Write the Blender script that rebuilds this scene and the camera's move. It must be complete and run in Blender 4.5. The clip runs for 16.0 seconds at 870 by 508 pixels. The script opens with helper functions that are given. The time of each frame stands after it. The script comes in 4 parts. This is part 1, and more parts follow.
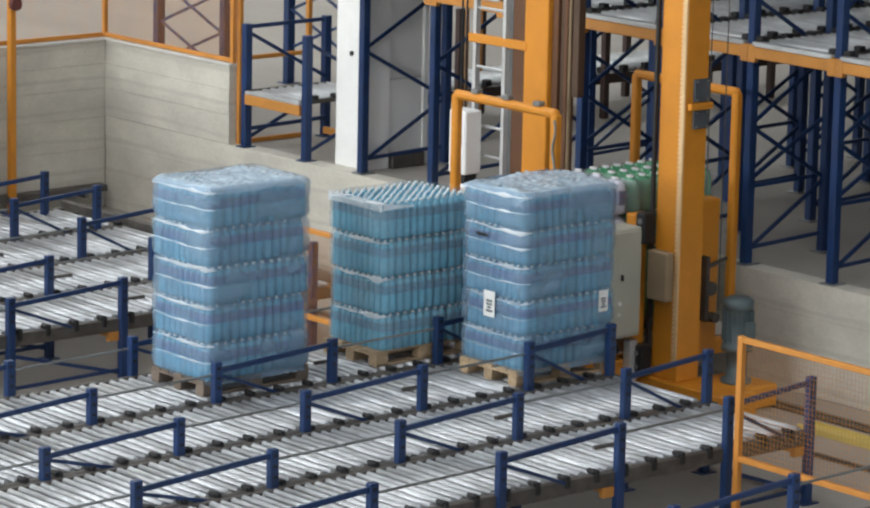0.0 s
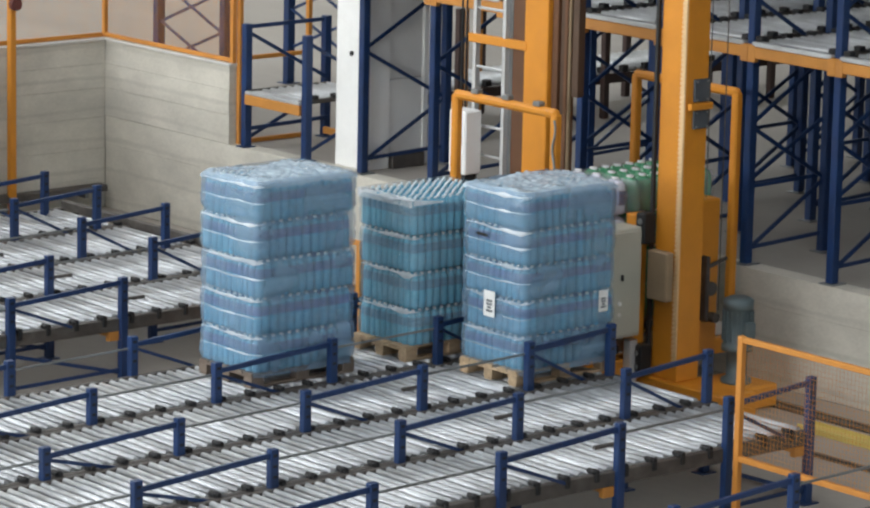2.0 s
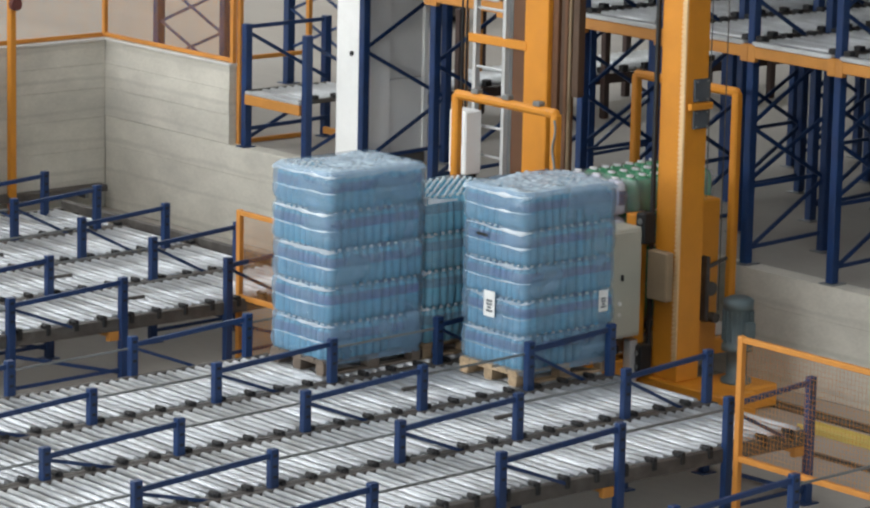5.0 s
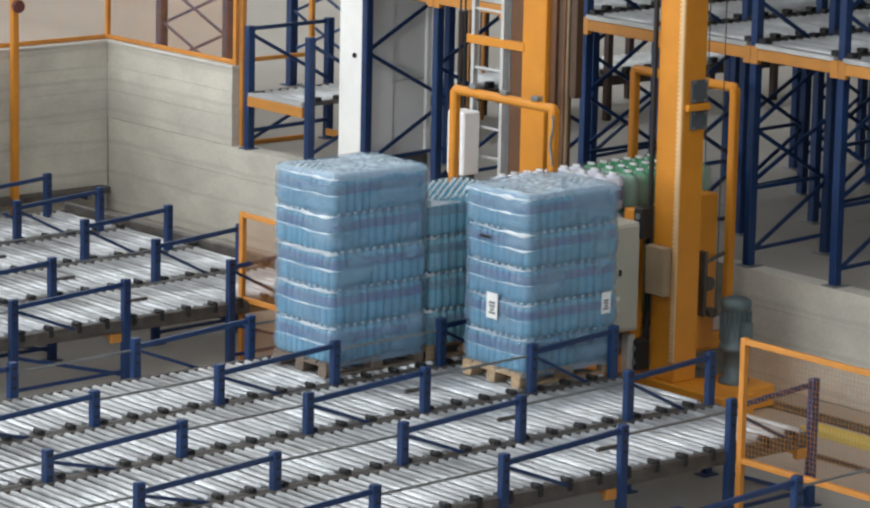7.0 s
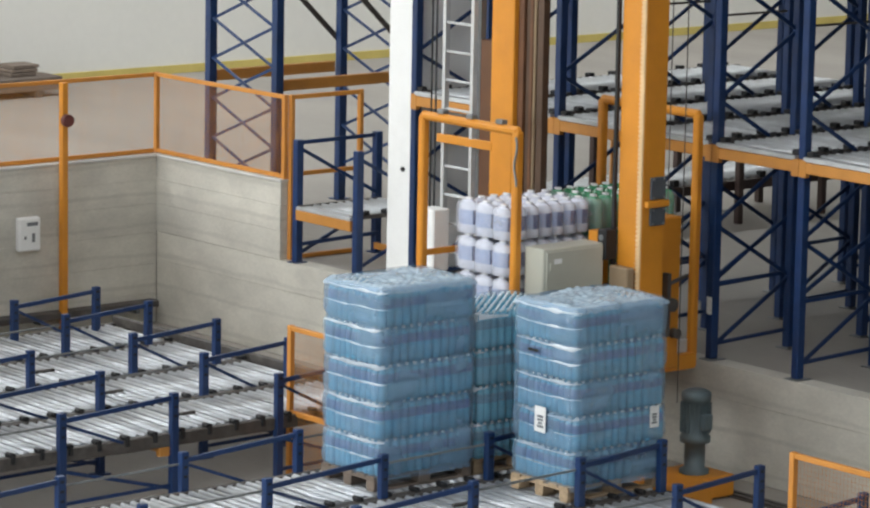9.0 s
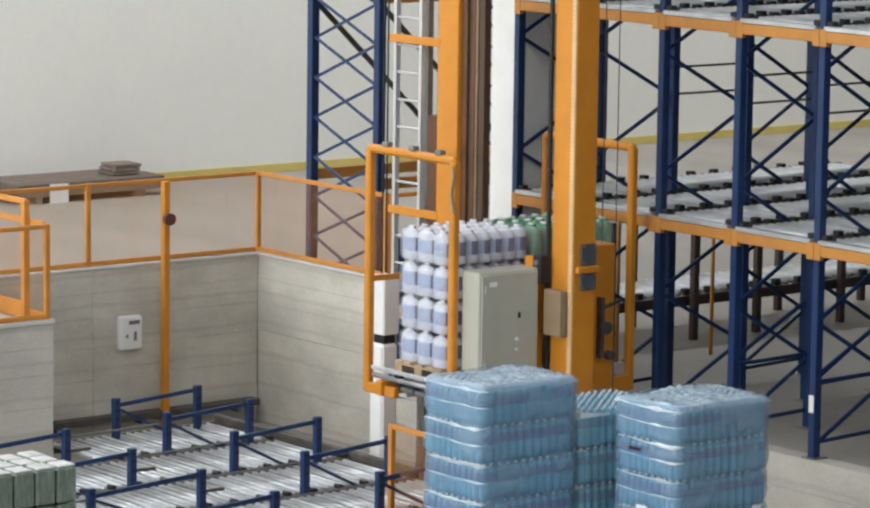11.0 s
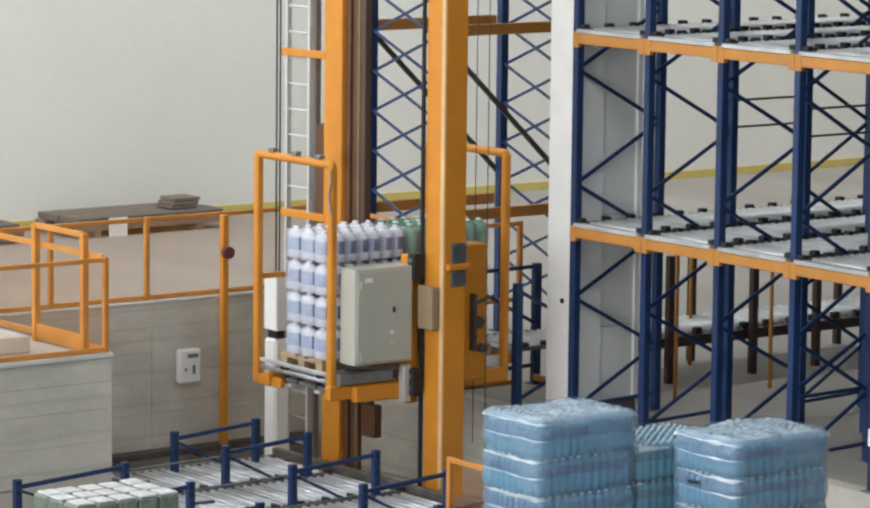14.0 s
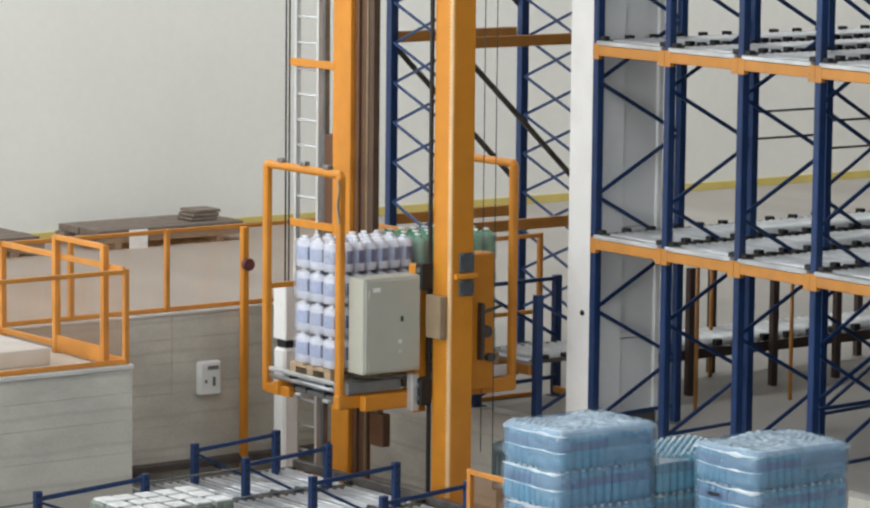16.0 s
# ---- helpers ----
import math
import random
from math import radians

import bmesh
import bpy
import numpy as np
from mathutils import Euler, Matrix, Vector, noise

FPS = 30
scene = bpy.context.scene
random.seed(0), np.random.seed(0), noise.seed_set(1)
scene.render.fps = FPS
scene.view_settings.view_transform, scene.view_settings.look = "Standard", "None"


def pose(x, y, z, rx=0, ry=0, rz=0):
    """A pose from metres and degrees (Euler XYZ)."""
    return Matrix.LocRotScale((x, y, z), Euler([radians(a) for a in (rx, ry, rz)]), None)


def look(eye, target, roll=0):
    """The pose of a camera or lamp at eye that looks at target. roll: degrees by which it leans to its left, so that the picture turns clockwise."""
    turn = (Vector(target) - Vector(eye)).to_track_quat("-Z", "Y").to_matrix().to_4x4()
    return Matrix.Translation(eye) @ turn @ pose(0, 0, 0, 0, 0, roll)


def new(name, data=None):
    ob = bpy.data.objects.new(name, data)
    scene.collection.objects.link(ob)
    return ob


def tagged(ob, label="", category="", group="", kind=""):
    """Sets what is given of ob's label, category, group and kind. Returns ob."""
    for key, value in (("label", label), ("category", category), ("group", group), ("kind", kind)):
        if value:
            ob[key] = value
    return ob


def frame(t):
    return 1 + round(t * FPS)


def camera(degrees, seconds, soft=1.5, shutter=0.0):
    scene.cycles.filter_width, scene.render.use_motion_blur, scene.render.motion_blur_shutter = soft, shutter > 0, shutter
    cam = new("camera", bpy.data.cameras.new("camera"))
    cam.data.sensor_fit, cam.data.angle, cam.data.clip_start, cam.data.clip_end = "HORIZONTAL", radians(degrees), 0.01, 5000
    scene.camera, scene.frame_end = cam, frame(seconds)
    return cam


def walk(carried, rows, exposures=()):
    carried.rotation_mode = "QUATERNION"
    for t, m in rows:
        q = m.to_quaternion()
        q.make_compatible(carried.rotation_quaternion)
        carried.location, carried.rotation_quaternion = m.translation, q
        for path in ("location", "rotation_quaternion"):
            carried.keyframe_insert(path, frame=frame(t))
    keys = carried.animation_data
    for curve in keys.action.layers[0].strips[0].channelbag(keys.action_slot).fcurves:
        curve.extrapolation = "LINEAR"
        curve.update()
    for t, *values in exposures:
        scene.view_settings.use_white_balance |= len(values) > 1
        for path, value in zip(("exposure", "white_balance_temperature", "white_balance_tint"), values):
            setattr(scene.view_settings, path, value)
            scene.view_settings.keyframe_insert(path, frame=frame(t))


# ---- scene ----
import functools

# ---------------------------------------------------------------- camera
EYE = (-21.903, -24.927, 7.734)
cam = camera(13.803, 16.0, soft=2.3)


def aim(heading, tilt, lean):
    """A camera pose at EYE from its heading (degrees from +x), its tilt and its lean."""
    return Matrix.Translation(EYE) @ pose(0, 0, 0, 90 + tilt, 0, heading - 90) @ pose(0, 0, 0, 0, 0, lean)


PAN = [
    (0.00, 49.478, -11.531, 1.210),
    (6.50, 49.478, -11.531, 1.210),
    (6.75, 49.483, -11.530, 1.209),
    (7.00, 49.524, -11.501, 1.201),
    (7.25, 49.625, -11.422, 1.181),
    (7.50, 49.744, -11.280, 1.158),
    (7.75, 49.835, -11.041, 1.140),
    (8.00, 49.916, -10.767, 1.125),
    (8.25, 49.976, -10.514, 1.116),
    (8.50, 50.051, -10.257, 1.103),
    (8.75, 50.179, -9.979, 1.079),
    (9.00, 50.339, -9.705, 1.051),
    (9.25, 50.520, -9.459, 1.025),
    (9.50, 50.732, -9.221, 0.984),
    (9.75, 50.993, -8.975, 0.939),
    (10.00, 51.257, -8.744, 0.906),
    (10.20, 51.437, -8.587, 0.876),
    (10.60, 51.748, -8.337, 0.821),
    (11.00, 51.992, -8.164, 0.781),
    (11.50, 52.228, -8.025, 0.742),
    (12.00, 52.416, -7.931, 0.731),
    (12.30, 52.516, -7.878, 0.716),
    (12.50, 52.580, -7.843, 0.701),
    (13.00, 52.714, -7.761, 0.680),
    (13.50, 52.831, -7.700, 0.661),
    (14.00, 52.938, -7.644, 0.645),
    (14.50, 53.018, -7.592, 0.632),
    (15.00, 53.099, -7.549, 0.620),
    (15.50, 53.179, -7.501, 0.607),
    (16.00, 53.264, -7.458, 0.594),
]
walk(cam, [(t, aim(h, p, r)) for t, h, p, r in PAN])

# ---------------------------------------------------------------- light
world = bpy.data.worlds.new("hall_sky")
scene.world = world
world.use_nodes = True
wn = world.node_tree.nodes
sky = wn.new("ShaderNodeTexSky")
sky.sky_type, sky.sun_disc = "NISHITA", False
sky.sun_elevation, sky.sun_rotation = radians(48), radians(250)
world.node_tree.links.new(sky.outputs[0], wn["Background"].inputs[0])
wn["Background"].inputs[1].default_value = 0.1
scene.view_settings.exposure = 0.0


def area_lamp(name, m, sx, sy, power, color):
    lamp = bpy.data.lights.new(name, "AREA")
    lamp.shape, lamp.size, lamp.size_y, lamp.energy, lamp.color = "RECTANGLE", sx, sy, power, color
    ob = new(name, lamp)
    ob.matrix_world = m
    return ob


DAY = (0.955, 0.985, 0.995)
# daylight in the great side opening and in the roof lights
area_lamp("side_daylight", look((-33.0, 4, 7.5), (6, 4, 1.5)), 34, 7, 6700, DAY)
# added fill from behind the camera, brightens the faces towards -y
area_lamp("south_fill", look((-6, -39.6, 7.2), (3, 4, 1.5)), 34, 6.4, 900, DAY)
for sx_ in (-25, -14, -3):
    area_lamp("unseen_roof_daylight", pose(sx_, -4, 12.9), 3.0, 40, 1100, DAY)
# extra lamp out of view, added to brighten the far hall wall
area_lamp("unseen_roof_daylight", pose(2, 19, 12.9), 62, 3.0, 3550, DAY)

# ---------------------------------------------------------------- materials


def material(name, color, rough=0.5, metal=0.0, vary=0.12, scale=6.0, bump=0.0, fine=60.0, stretch=(1, 1, 1), stain=None, stain_amount=0.5, per_piece=0.0, coat=0.0, seams=0.0):
    """A painted, cast or grown surface: base colour, two scales of unevenness, stains and fine relief."""
    m = bpy.data.materials.new(name)
    m.use_nodes = True
    n, l = m.node_tree.nodes, m.node_tree.links
    b = n["Principled BSDF"]
    b.inputs["Metallic"].default_value = metal
    if coat:
        b.inputs["Coat Weight"].default_value = coat
    tc = n.new("ShaderNodeTexCoord")
    mp = n.new("ShaderNodeMapping")
    mp.inputs["Scale"].default_value = stretch
    l.new(tc.outputs["Object"], mp.inputs["Vector"])
    geo = n.new("ShaderNodeObjectInfo")
    add = n.new("ShaderNodeVectorMath")
    add.operation = "MULTIPLY_ADD"
    l.new(geo.outputs["Random"], add.inputs[0])
    add.inputs[1].default_value = (37.0, 23.0, 51.0)
    l.new(mp.outputs[0], add.inputs[2])
    big = n.new("ShaderNodeTexNoise")
    big.inputs["Scale"].default_value, big.inputs["Detail"].default_value = scale, 5
    small = n.new("ShaderNodeTexNoise")
    small.inputs["Scale"].default_value, small.inputs["Detail"].default_value = fine, 3
    l.new(add.outputs[0], big.inputs["Vector"])
    l.new(add.outputs[0], small.inputs["Vector"])
    mixn = n.new("ShaderNodeMath")
    mixn.operation = "MULTIPLY_ADD"
    l.new(small.outputs[0], mixn.inputs[0])
    mixn.inputs[1].default_value = 0.45
    l.new(big.outputs[0], mixn.inputs[2])
    ramp = n.new("ShaderNodeMapRange")
    ramp.inputs["From Min"].default_value, ramp.inputs["From Max"].default_value = 0.45, 1.0
    ramp.inputs["To Min"].default_value, ramp.inputs["To Max"].default_value = 1 - vary, 1 + vary
    l.new(mixn.outputs[0], ramp.inputs["Value"])
    val = ramp.outputs[0]
    if per_piece:
        pr = n.new("ShaderNodeMapRange")
        pr.inputs["To Min"].default_value, pr.inputs["To Max"].default_value = 1 - per_piece, 1 + per_piece
        l.new(geo.outputs["Random"], pr.inputs["Value"])
        mu = n.new("ShaderNodeMath")
        mu.operation = "MULTIPLY"
        l.new(val, mu.inputs[0])
        l.new(pr.outputs[0], mu.inputs[1])
        val = mu.outputs[0]
    sc = n.new("ShaderNodeVectorMath")
    sc.operation = "SCALE"
    sc.inputs[0].default_value = color
    l.new(val, sc.inputs["Scale"])
    out = sc.outputs[0]
    if stain:
        st = n.new("ShaderNodeTexNoise")
        st.inputs["Scale"].default_value, st.inputs["Detail"].default_value, st.inputs["Roughness"].default_value = scale * 0.45, 8, 0.65
        l.new(add.outputs[0], st.inputs["Vector"])
        sr = n.new("ShaderNodeMapRange")
        sr.inputs["From Min"].default_value, sr.inputs["From Max"].default_value = 0.5, 0.72
        sr.inputs["To Max"].default_value = stain_amount
        l.new(st.outputs[0], sr.inputs["Value"])
        mx = n.new("ShaderNodeMix")
        mx.data_type = "RGBA"
        l.new(sr.outputs[0], mx.inputs["Factor"])
        l.new(out, mx.inputs["A"])
        mx.inputs["B"].default_value = (*stain, 1)
        out = mx.outputs["Result"]
    if seams:
        # wandering cold joints between the lifts of concrete
        ob = n.new("ShaderNodeMapping")
        ob.inputs["Scale"].default_value = (0.35, 0.35, 1.0)
        l.new(tc.outputs["Object"], ob.inputs["Vector"])
        wv = n.new("ShaderNodeTexWave")
        wv.bands_direction = "Z"
        wv.inputs["Scale"].default_value, wv.inputs["Distortion"].default_value = 0.82, 1.3
        wv.inputs["Detail"].default_value, wv.inputs["Detail Scale"].default_value, wv.inputs["Detail Roughness"].default_value = 4, 2.5, 0.7
        l.new(ob.outputs[0], wv.inputs["Vector"])
        sm = n.new("ShaderNodeMapRange")
        sm.inputs["From Min"].default_value, sm.inputs["From Max"].default_value = 0.93, 1.0
        sm.inputs["To Max"].default_value = seams
        l.new(wv.outputs["Fac"], sm.inputs["Value"])
        gate = n.new("ShaderNodeMath")
        gate.operation = "MULTIPLY"
        l.new(sm.outputs[0], gate.inputs[0])
        l.new(big.outputs[0], gate.inputs[1])
        mx = n.new("ShaderNodeMix")
        mx.data_type = "RGBA"
        l.new(gate.outputs[0], mx.inputs["Factor"])
        l.new(out, mx.inputs["A"])
        mx.inputs["B"].default_value = (0.10, 0.095, 0.085, 1)
        out = mx.outputs["Result"]
    l.new(out, b.inputs["Base Color"])
    rr = n.new("ShaderNodeMapRange")
    rr.inputs["To Min"].default_value, rr.inputs["To Max"].default_value = max(0.03, rough - 0.1), min(1, rough + 0.12)
    l.new(small.outputs[0], rr.inputs["Value"])
    l.new(rr.outputs[0], b.inputs["Roughness"])
    if bump:
        bp = n.new("ShaderNodeBump")
        bp.inputs["Strength"].default_value, bp.inputs["Distance"].default_value = bump, 0.01
        l.new(mixn.outputs[0], bp.inputs["Height"])
        l.new(bp.outputs[0], b.inputs["Normal"])
    return m


M = dict(
    blue=material("blue_enamel", (0.008, 0.033, 0.112), 0.42, vary=0.25, scale=5, stain=(0.03, 0.045, 0.09), stain_amount=0.4, per_piece=0.1),
    orange=material("orange_enamel", (0.64, 0.248, 0.019), 0.45, vary=0.10, scale=3, stain=(0.45, 0.17, 0.03), stain_amount=0.35),
    # the crane's orange, darkened in colour to stand for shade on the channels
    orange_shaded=material("shaded_orange_channel_steel", (0.12, 0.05, 0.02), 0.5, vary=0.2, scale=4),
    fence=material("dull_orange_enamel", (0.60, 0.245, 0.040), 0.55, vary=0.14, scale=4, stain=(0.34, 0.14, 0.05), stain_amount=0.4),
    strip=material("pale_toothed_strip", (0.72, 0.50, 0.27), 0.5, vary=0.15, scale=3, fine=90),
    brown=material("dark_brown_steel", (0.075, 0.04, 0.022), 0.5, vary=0.2, scale=5),
    beam=material("orange_beam_enamel", (0.52, 0.225, 0.045), 0.5, vary=0.12, scale=4, stain=(0.35, 0.15, 0.05), stain_amount=0.4),
    zinc=material("galvanised_roller_steel", (0.53, 0.55, 0.57), 0.38, 0.5, vary=0.22, scale=8, per_piece=0.26, stretch=(1, 0.5, 1), stain=(0.24, 0.23, 0.215), stain_amount=0.7, bump=0.12, fine=22),
    deck=material("galvanised_deck_steel", (0.56, 0.58, 0.59), 0.4, 0.4, vary=0.2, scale=4, per_piece=0.14, stain=(0.33, 0.33, 0.32), stain_amount=0.5),
    rail=material("grimy_dark_steel", (0.085, 0.075, 0.068), 0.6, 0.2, vary=0.3, scale=8, stain=(0.2, 0.19, 0.17)),
    black=material("black_rubber_and_plastic", (0.012, 0.012, 0.013), 0.6, vary=0.25, scale=20),
    pipe=material("grey_steel_pipe", (0.22, 0.23, 0.23), 0.45, 0.5, vary=0.15, scale=10),
    concrete=material("board_marked_concrete", (0.58, 0.553, 0.482), 0.85, vary=0.16, scale=1.9, bump=0.4, fine=30, stretch=(0.75, 0.75, 1.4), stain=(0.36, 0.35, 0.315), stain_amount=0.5, seams=0.28),
    coping=material("pale_concrete_coping", (0.60, 0.59, 0.55), 0.8, vary=0.12, scale=3, bump=0.2),
    floor=material("dusty_concrete_floor", (0.33, 0.305, 0.27), 0.75, vary=0.14, scale=0.6, bump=0.1, fine=18, stain=(0.25, 0.23, 0.21), stain_amount=0.5, stretch=(1, 0.35, 1)),
    wall=material("pale_grey_hall_panel", (0.78, 0.77, 0.72), 0.7, vary=0.04, scale=0.3, fine=8),
    white=material("white_paint", (0.86, 0.86, 0.84), 0.55, vary=0.05, scale=2, stain=(0.6, 0.6, 0.57), stain_amount=0.3),
    grey_paint=material("pale_column_paint", (0.82, 0.82, 0.80), 0.6, vary=0.06, scale=2),
    yellow=material("yellow_band_paint", (0.62, 0.50, 0.15), 0.6, vary=0.12, scale=2),
    cabinet=material("grey_beige_powder_coat", (0.46, 0.46, 0.39), 0.45, vary=0.05, scale=3),
    tan=material("tan_cardboard", (0.30, 0.215, 0.13), 0.8, vary=0.1, scale=6),
    wood=material("pallet_wood", (0.44, 0.32, 0.20), 0.8, vary=0.25, scale=7, bump=0.3, stretch=(0.4, 3, 3), per_piece=0.22, stain=(0.22, 0.16, 0.11)),
    darkwood=material("old_pallet_wood", (0.18, 0.14, 0.11), 0.85, vary=0.25, scale=7, bump=0.3, per_piece=0.2),
    motor=material("grey_green_motor_enamel", (0.10, 0.135, 0.145), 0.45, vary=0.15, scale=8),
    alu=material("ladder_aluminium", (0.62, 0.63, 0.63), 0.4, 0.5, vary=0.08, scale=6),
    plate=material("grey_plastic_plate", (0.075, 0.085, 0.095), 0.5, vary=0.15, scale=8),
    paper=material("white_paper", (0.82, 0.82, 0.80), 0.7, vary=0.05, scale=10),
    ink=material("grey_print", (0.16, 0.17, 0.18), 0.7, vary=0.1, scale=20),
    red=material("faded_red_plastic", (0.13, 0.035, 0.03), 0.5, vary=0.2, scale=15),
    yellow_body=material("truck_enamel", (0.78, 0.30, 0.012), 0.4, vary=0.06, scale=3),
    darkpost=material("rust_brown_post_enamel", (0.06, 0.035, 0.03), 0.55, vary=0.2, scale=5),
    roof=material("roof_sheet", (0.55, 0.55, 0.54), 0.7, vary=0.06, scale=1),
)

# ---------------------------------------------------------------- mesh helpers


def solid(bm, x0, x1, y0, y1, z0, z1, bevel=0.0):
    v = [bm.verts.new((x, y, z)) for x in (x0, x1) for y in (y0, y1) for z in (z0, z1)]
    faces = [bm.faces.new([v[i] for i in f]) for f in ((0, 1, 3, 2), (4, 6, 7, 5), (0, 4, 5, 1), (2, 3, 7, 6), (0, 2, 6, 4), (1, 5, 7, 3))]
    if bevel:
        es = {e for f in faces for e in f.edges}
        bmesh.ops.bevel(bm, geom=list(es), offset=bevel, segments=1, affect="EDGES")
    return bm


def bar(bm, a, b, w, h=None, bevel=0.0):
    """A rectangular bar from a to b, w wide and h high."""
    h = h or w
    a, b = Vector(a), Vector(b)
    d = (b - a).normalized()
    up = Vector((0, 0, 1)) if abs(d.z) < 0.95 else Vector((0, 1, 0))
    s = d.cross(up).normalized() * (w / 2)
    u = s.cross(d).normalized() * (h / 2)
    v = [bm.verts.new(p + i * s + j * u) for p in (a, b) for i, j in ((-1, -1), (1, -1), (1, 1), (-1, 1))]
    fs = [bm.faces.new([v[i] for i in f]) for f in ((0, 1, 2, 3), (7, 6, 5, 4), (0, 4, 5, 1), (1, 5, 6, 2), (2, 6, 7, 3), (3, 7, 4, 0))]
    if bevel:
        bmesh.ops.bevel(bm, geom=list({e for f in fs for e in f.edges}), offset=bevel, segments=1, affect="EDGES")
    return bm


def tube(bm, a, b, r, n=8, r2=None):
    a, b = Vector(a), Vector(b)
    d = (b - a).normalized()
    s = d.orthogonal().normalized()
    u = d.cross(s)
    ra = [bm.verts.new(a + (s * math.cos(k * math.tau / n) + u * math.sin(k * math.tau / n)) * r) for k in range(n)]
    rb = [bm.verts.new(b + (s * math.cos(k * math.tau / n) + u * math.sin(k * math.tau / n)) * (r2 or r)) for k in range(n)]
    for k in range(n):
        f = bm.faces.new((ra[k], ra[(k + 1) % n], rb[(k + 1) % n], rb[k]))
        f.smooth = n > 6
    bm.faces.new(ra[::-1])
    bm.faces.new(rb)
    return bm


def mesh_of(name, bm, mat):
    bmesh.ops.recalc_face_normals(bm, faces=bm.faces[:])
    me = bpy.data.meshes.new(name)
    bm.to_mesh(me)
    bm.free()
    for m in mat if isinstance(mat, (list, tuple)) else (mat,):
        me.materials.append(m)
    return me


def part(name, bm, mat, parent=None, label=""):
    ob = new(name, mesh_of(name, bm, mat))
    ob.parent = parent
    return tagged(ob, label)


def share(name, me, parent, loc, rot=(0, 0, 0)):
    ob = new(name, me)
    ob.parent = parent
    ob.location, ob.rotation_euler = loc, rot
    return ob


def thing(name, label, category, group="", loc=(0, 0, 0)):
    ob = tagged(new(name), label, category, group)
    ob.location = loc
    return ob


def B():
    return bmesh.new()


# ---------------------------------------------------------------- setting
PIT, FLOOR, LEDGE = -0.67, 0.47, 3.385
BACK, JOG, JOGX, TOPZ = 10.97, 8.0, -1.42, 1.40


def setting():
    def st(name, bm, mat, label):
        return tagged(part(name, bm, mat), label, kind="structure")

    b = B()
    solid(b, -40, LEDGE, -40, BACK, PIT - 0.3, PIT)
    st("floor", b, M["floor"], "dusty grey concrete floor of the sunken conveyor pit")
    b = B()
    solid(b, LEDGE + 0.24, 45, -40, 26, -0.97, FLOOR)
    solid(b, -40, LEDGE + 0.236, BACK + 0.22, 26, -0.97, FLOOR)
    st("ground", b, M["floor"], "worn pale concrete hall floor at the upper level")
    # parapets of the pit
    def courses(b, x0, x1, y0, y1, zs, axis, step):
        """Board-marked lifts of concrete with fine open joints."""
        for i in range(len(zs) - 1):
            lo, hi = (x0, x1) if axis == "x" else (y0, y1)
            n = max(1, round((hi - lo) / step))
            for k in range(n):
                a, c = lo + (hi - lo) * k / n, lo + (hi - lo) * (k + 1) / n
                d = random.Random(i * 31 + k).uniform(0, 0.006)
                if axis == "x":
                    solid(b, a + 0.002, c - 0.002, y0 + d, y1, zs[i] + 0.001, zs[i + 1] - 0.001, 0.0025)
                else:
                    solid(b, x0 + d, x1, a + 0.002, c - 0.002, zs[i] + 0.001, zs[i + 1] - 0.001, 0.0025)
        return b

    b = courses(B(), JOGX, LEDGE, BACK, BACK + 0.22, [PIT, -0.3, 0.07, 0.46, 0.82, 1.12, TOPZ], "x", 2.4)
    courses(b, LEDGE, LEDGE + 0.2, 8.45, BACK + 0.22, [FLOOR + 0.004, 0.82, 1.12, TOPZ], "y", 60)
    st("wall_north", b, M["concrete"], "grey board-marked concrete parapet wall of the pit")
    b = courses(B(), LEDGE, LEDGE + 0.24, -40, BACK, [PIT, 0.12, FLOOR + 0.002], "y", 60)
    st("wall_ledge", b, M["concrete"], "pale concrete retaining wall along the crane aisle")
    b = courses(B(), -14, JOGX, JOG, BACK, [PIT, -0.3, 0.07, 0.46, 0.82, 1.12, TOPZ - 0.02], "x", 60)
    st("wall_west", b, M["concrete"], "grey board-marked concrete block beside the pit")
    b = B()
    solid(b, JOGX - 0.015, LEDGE - 0.01, BACK - 0.02, BACK + 0.24, TOPZ + 0.002, TOPZ + 0.035, 0.006)
    solid(b, LEDGE - 0.015, LEDGE + 0.215, 8.43, BACK + 0.24, TOPZ + 0.002, TOPZ + 0.035, 0.006)
    solid(b, -14, JOGX + 0.015, JOG - 0.02, JOG + 0.25, TOPZ - 0.018, TOPZ + 0.03, 0.006)
    st("trim", b, M["coping"], "pale concrete coping along the parapet")
    b = B()
    solid(b, -40, 45, 24.1, 24.4, FLOOR, 13)
    st("wall_far", b, M["wall"], "plain pale grey panel wall of the hall")
    b = B()
    solid(b, -40, 45, 24.068, 24.098, FLOOR, FLOOR + 0.14, 0.004)
    st("baseboard", b, M["yellow"], "yellow painted band along the foot of the hall wall")
    b = B()
    solid(b, 40, 40.3, -40, 25, FLOOR, 13)
    st("wall_east", b, M["wall"], "plain pale grey panel wall of the hall")
    # unseen wall; its opening is added for the fill lamp
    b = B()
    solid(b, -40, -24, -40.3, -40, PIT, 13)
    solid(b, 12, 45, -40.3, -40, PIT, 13)
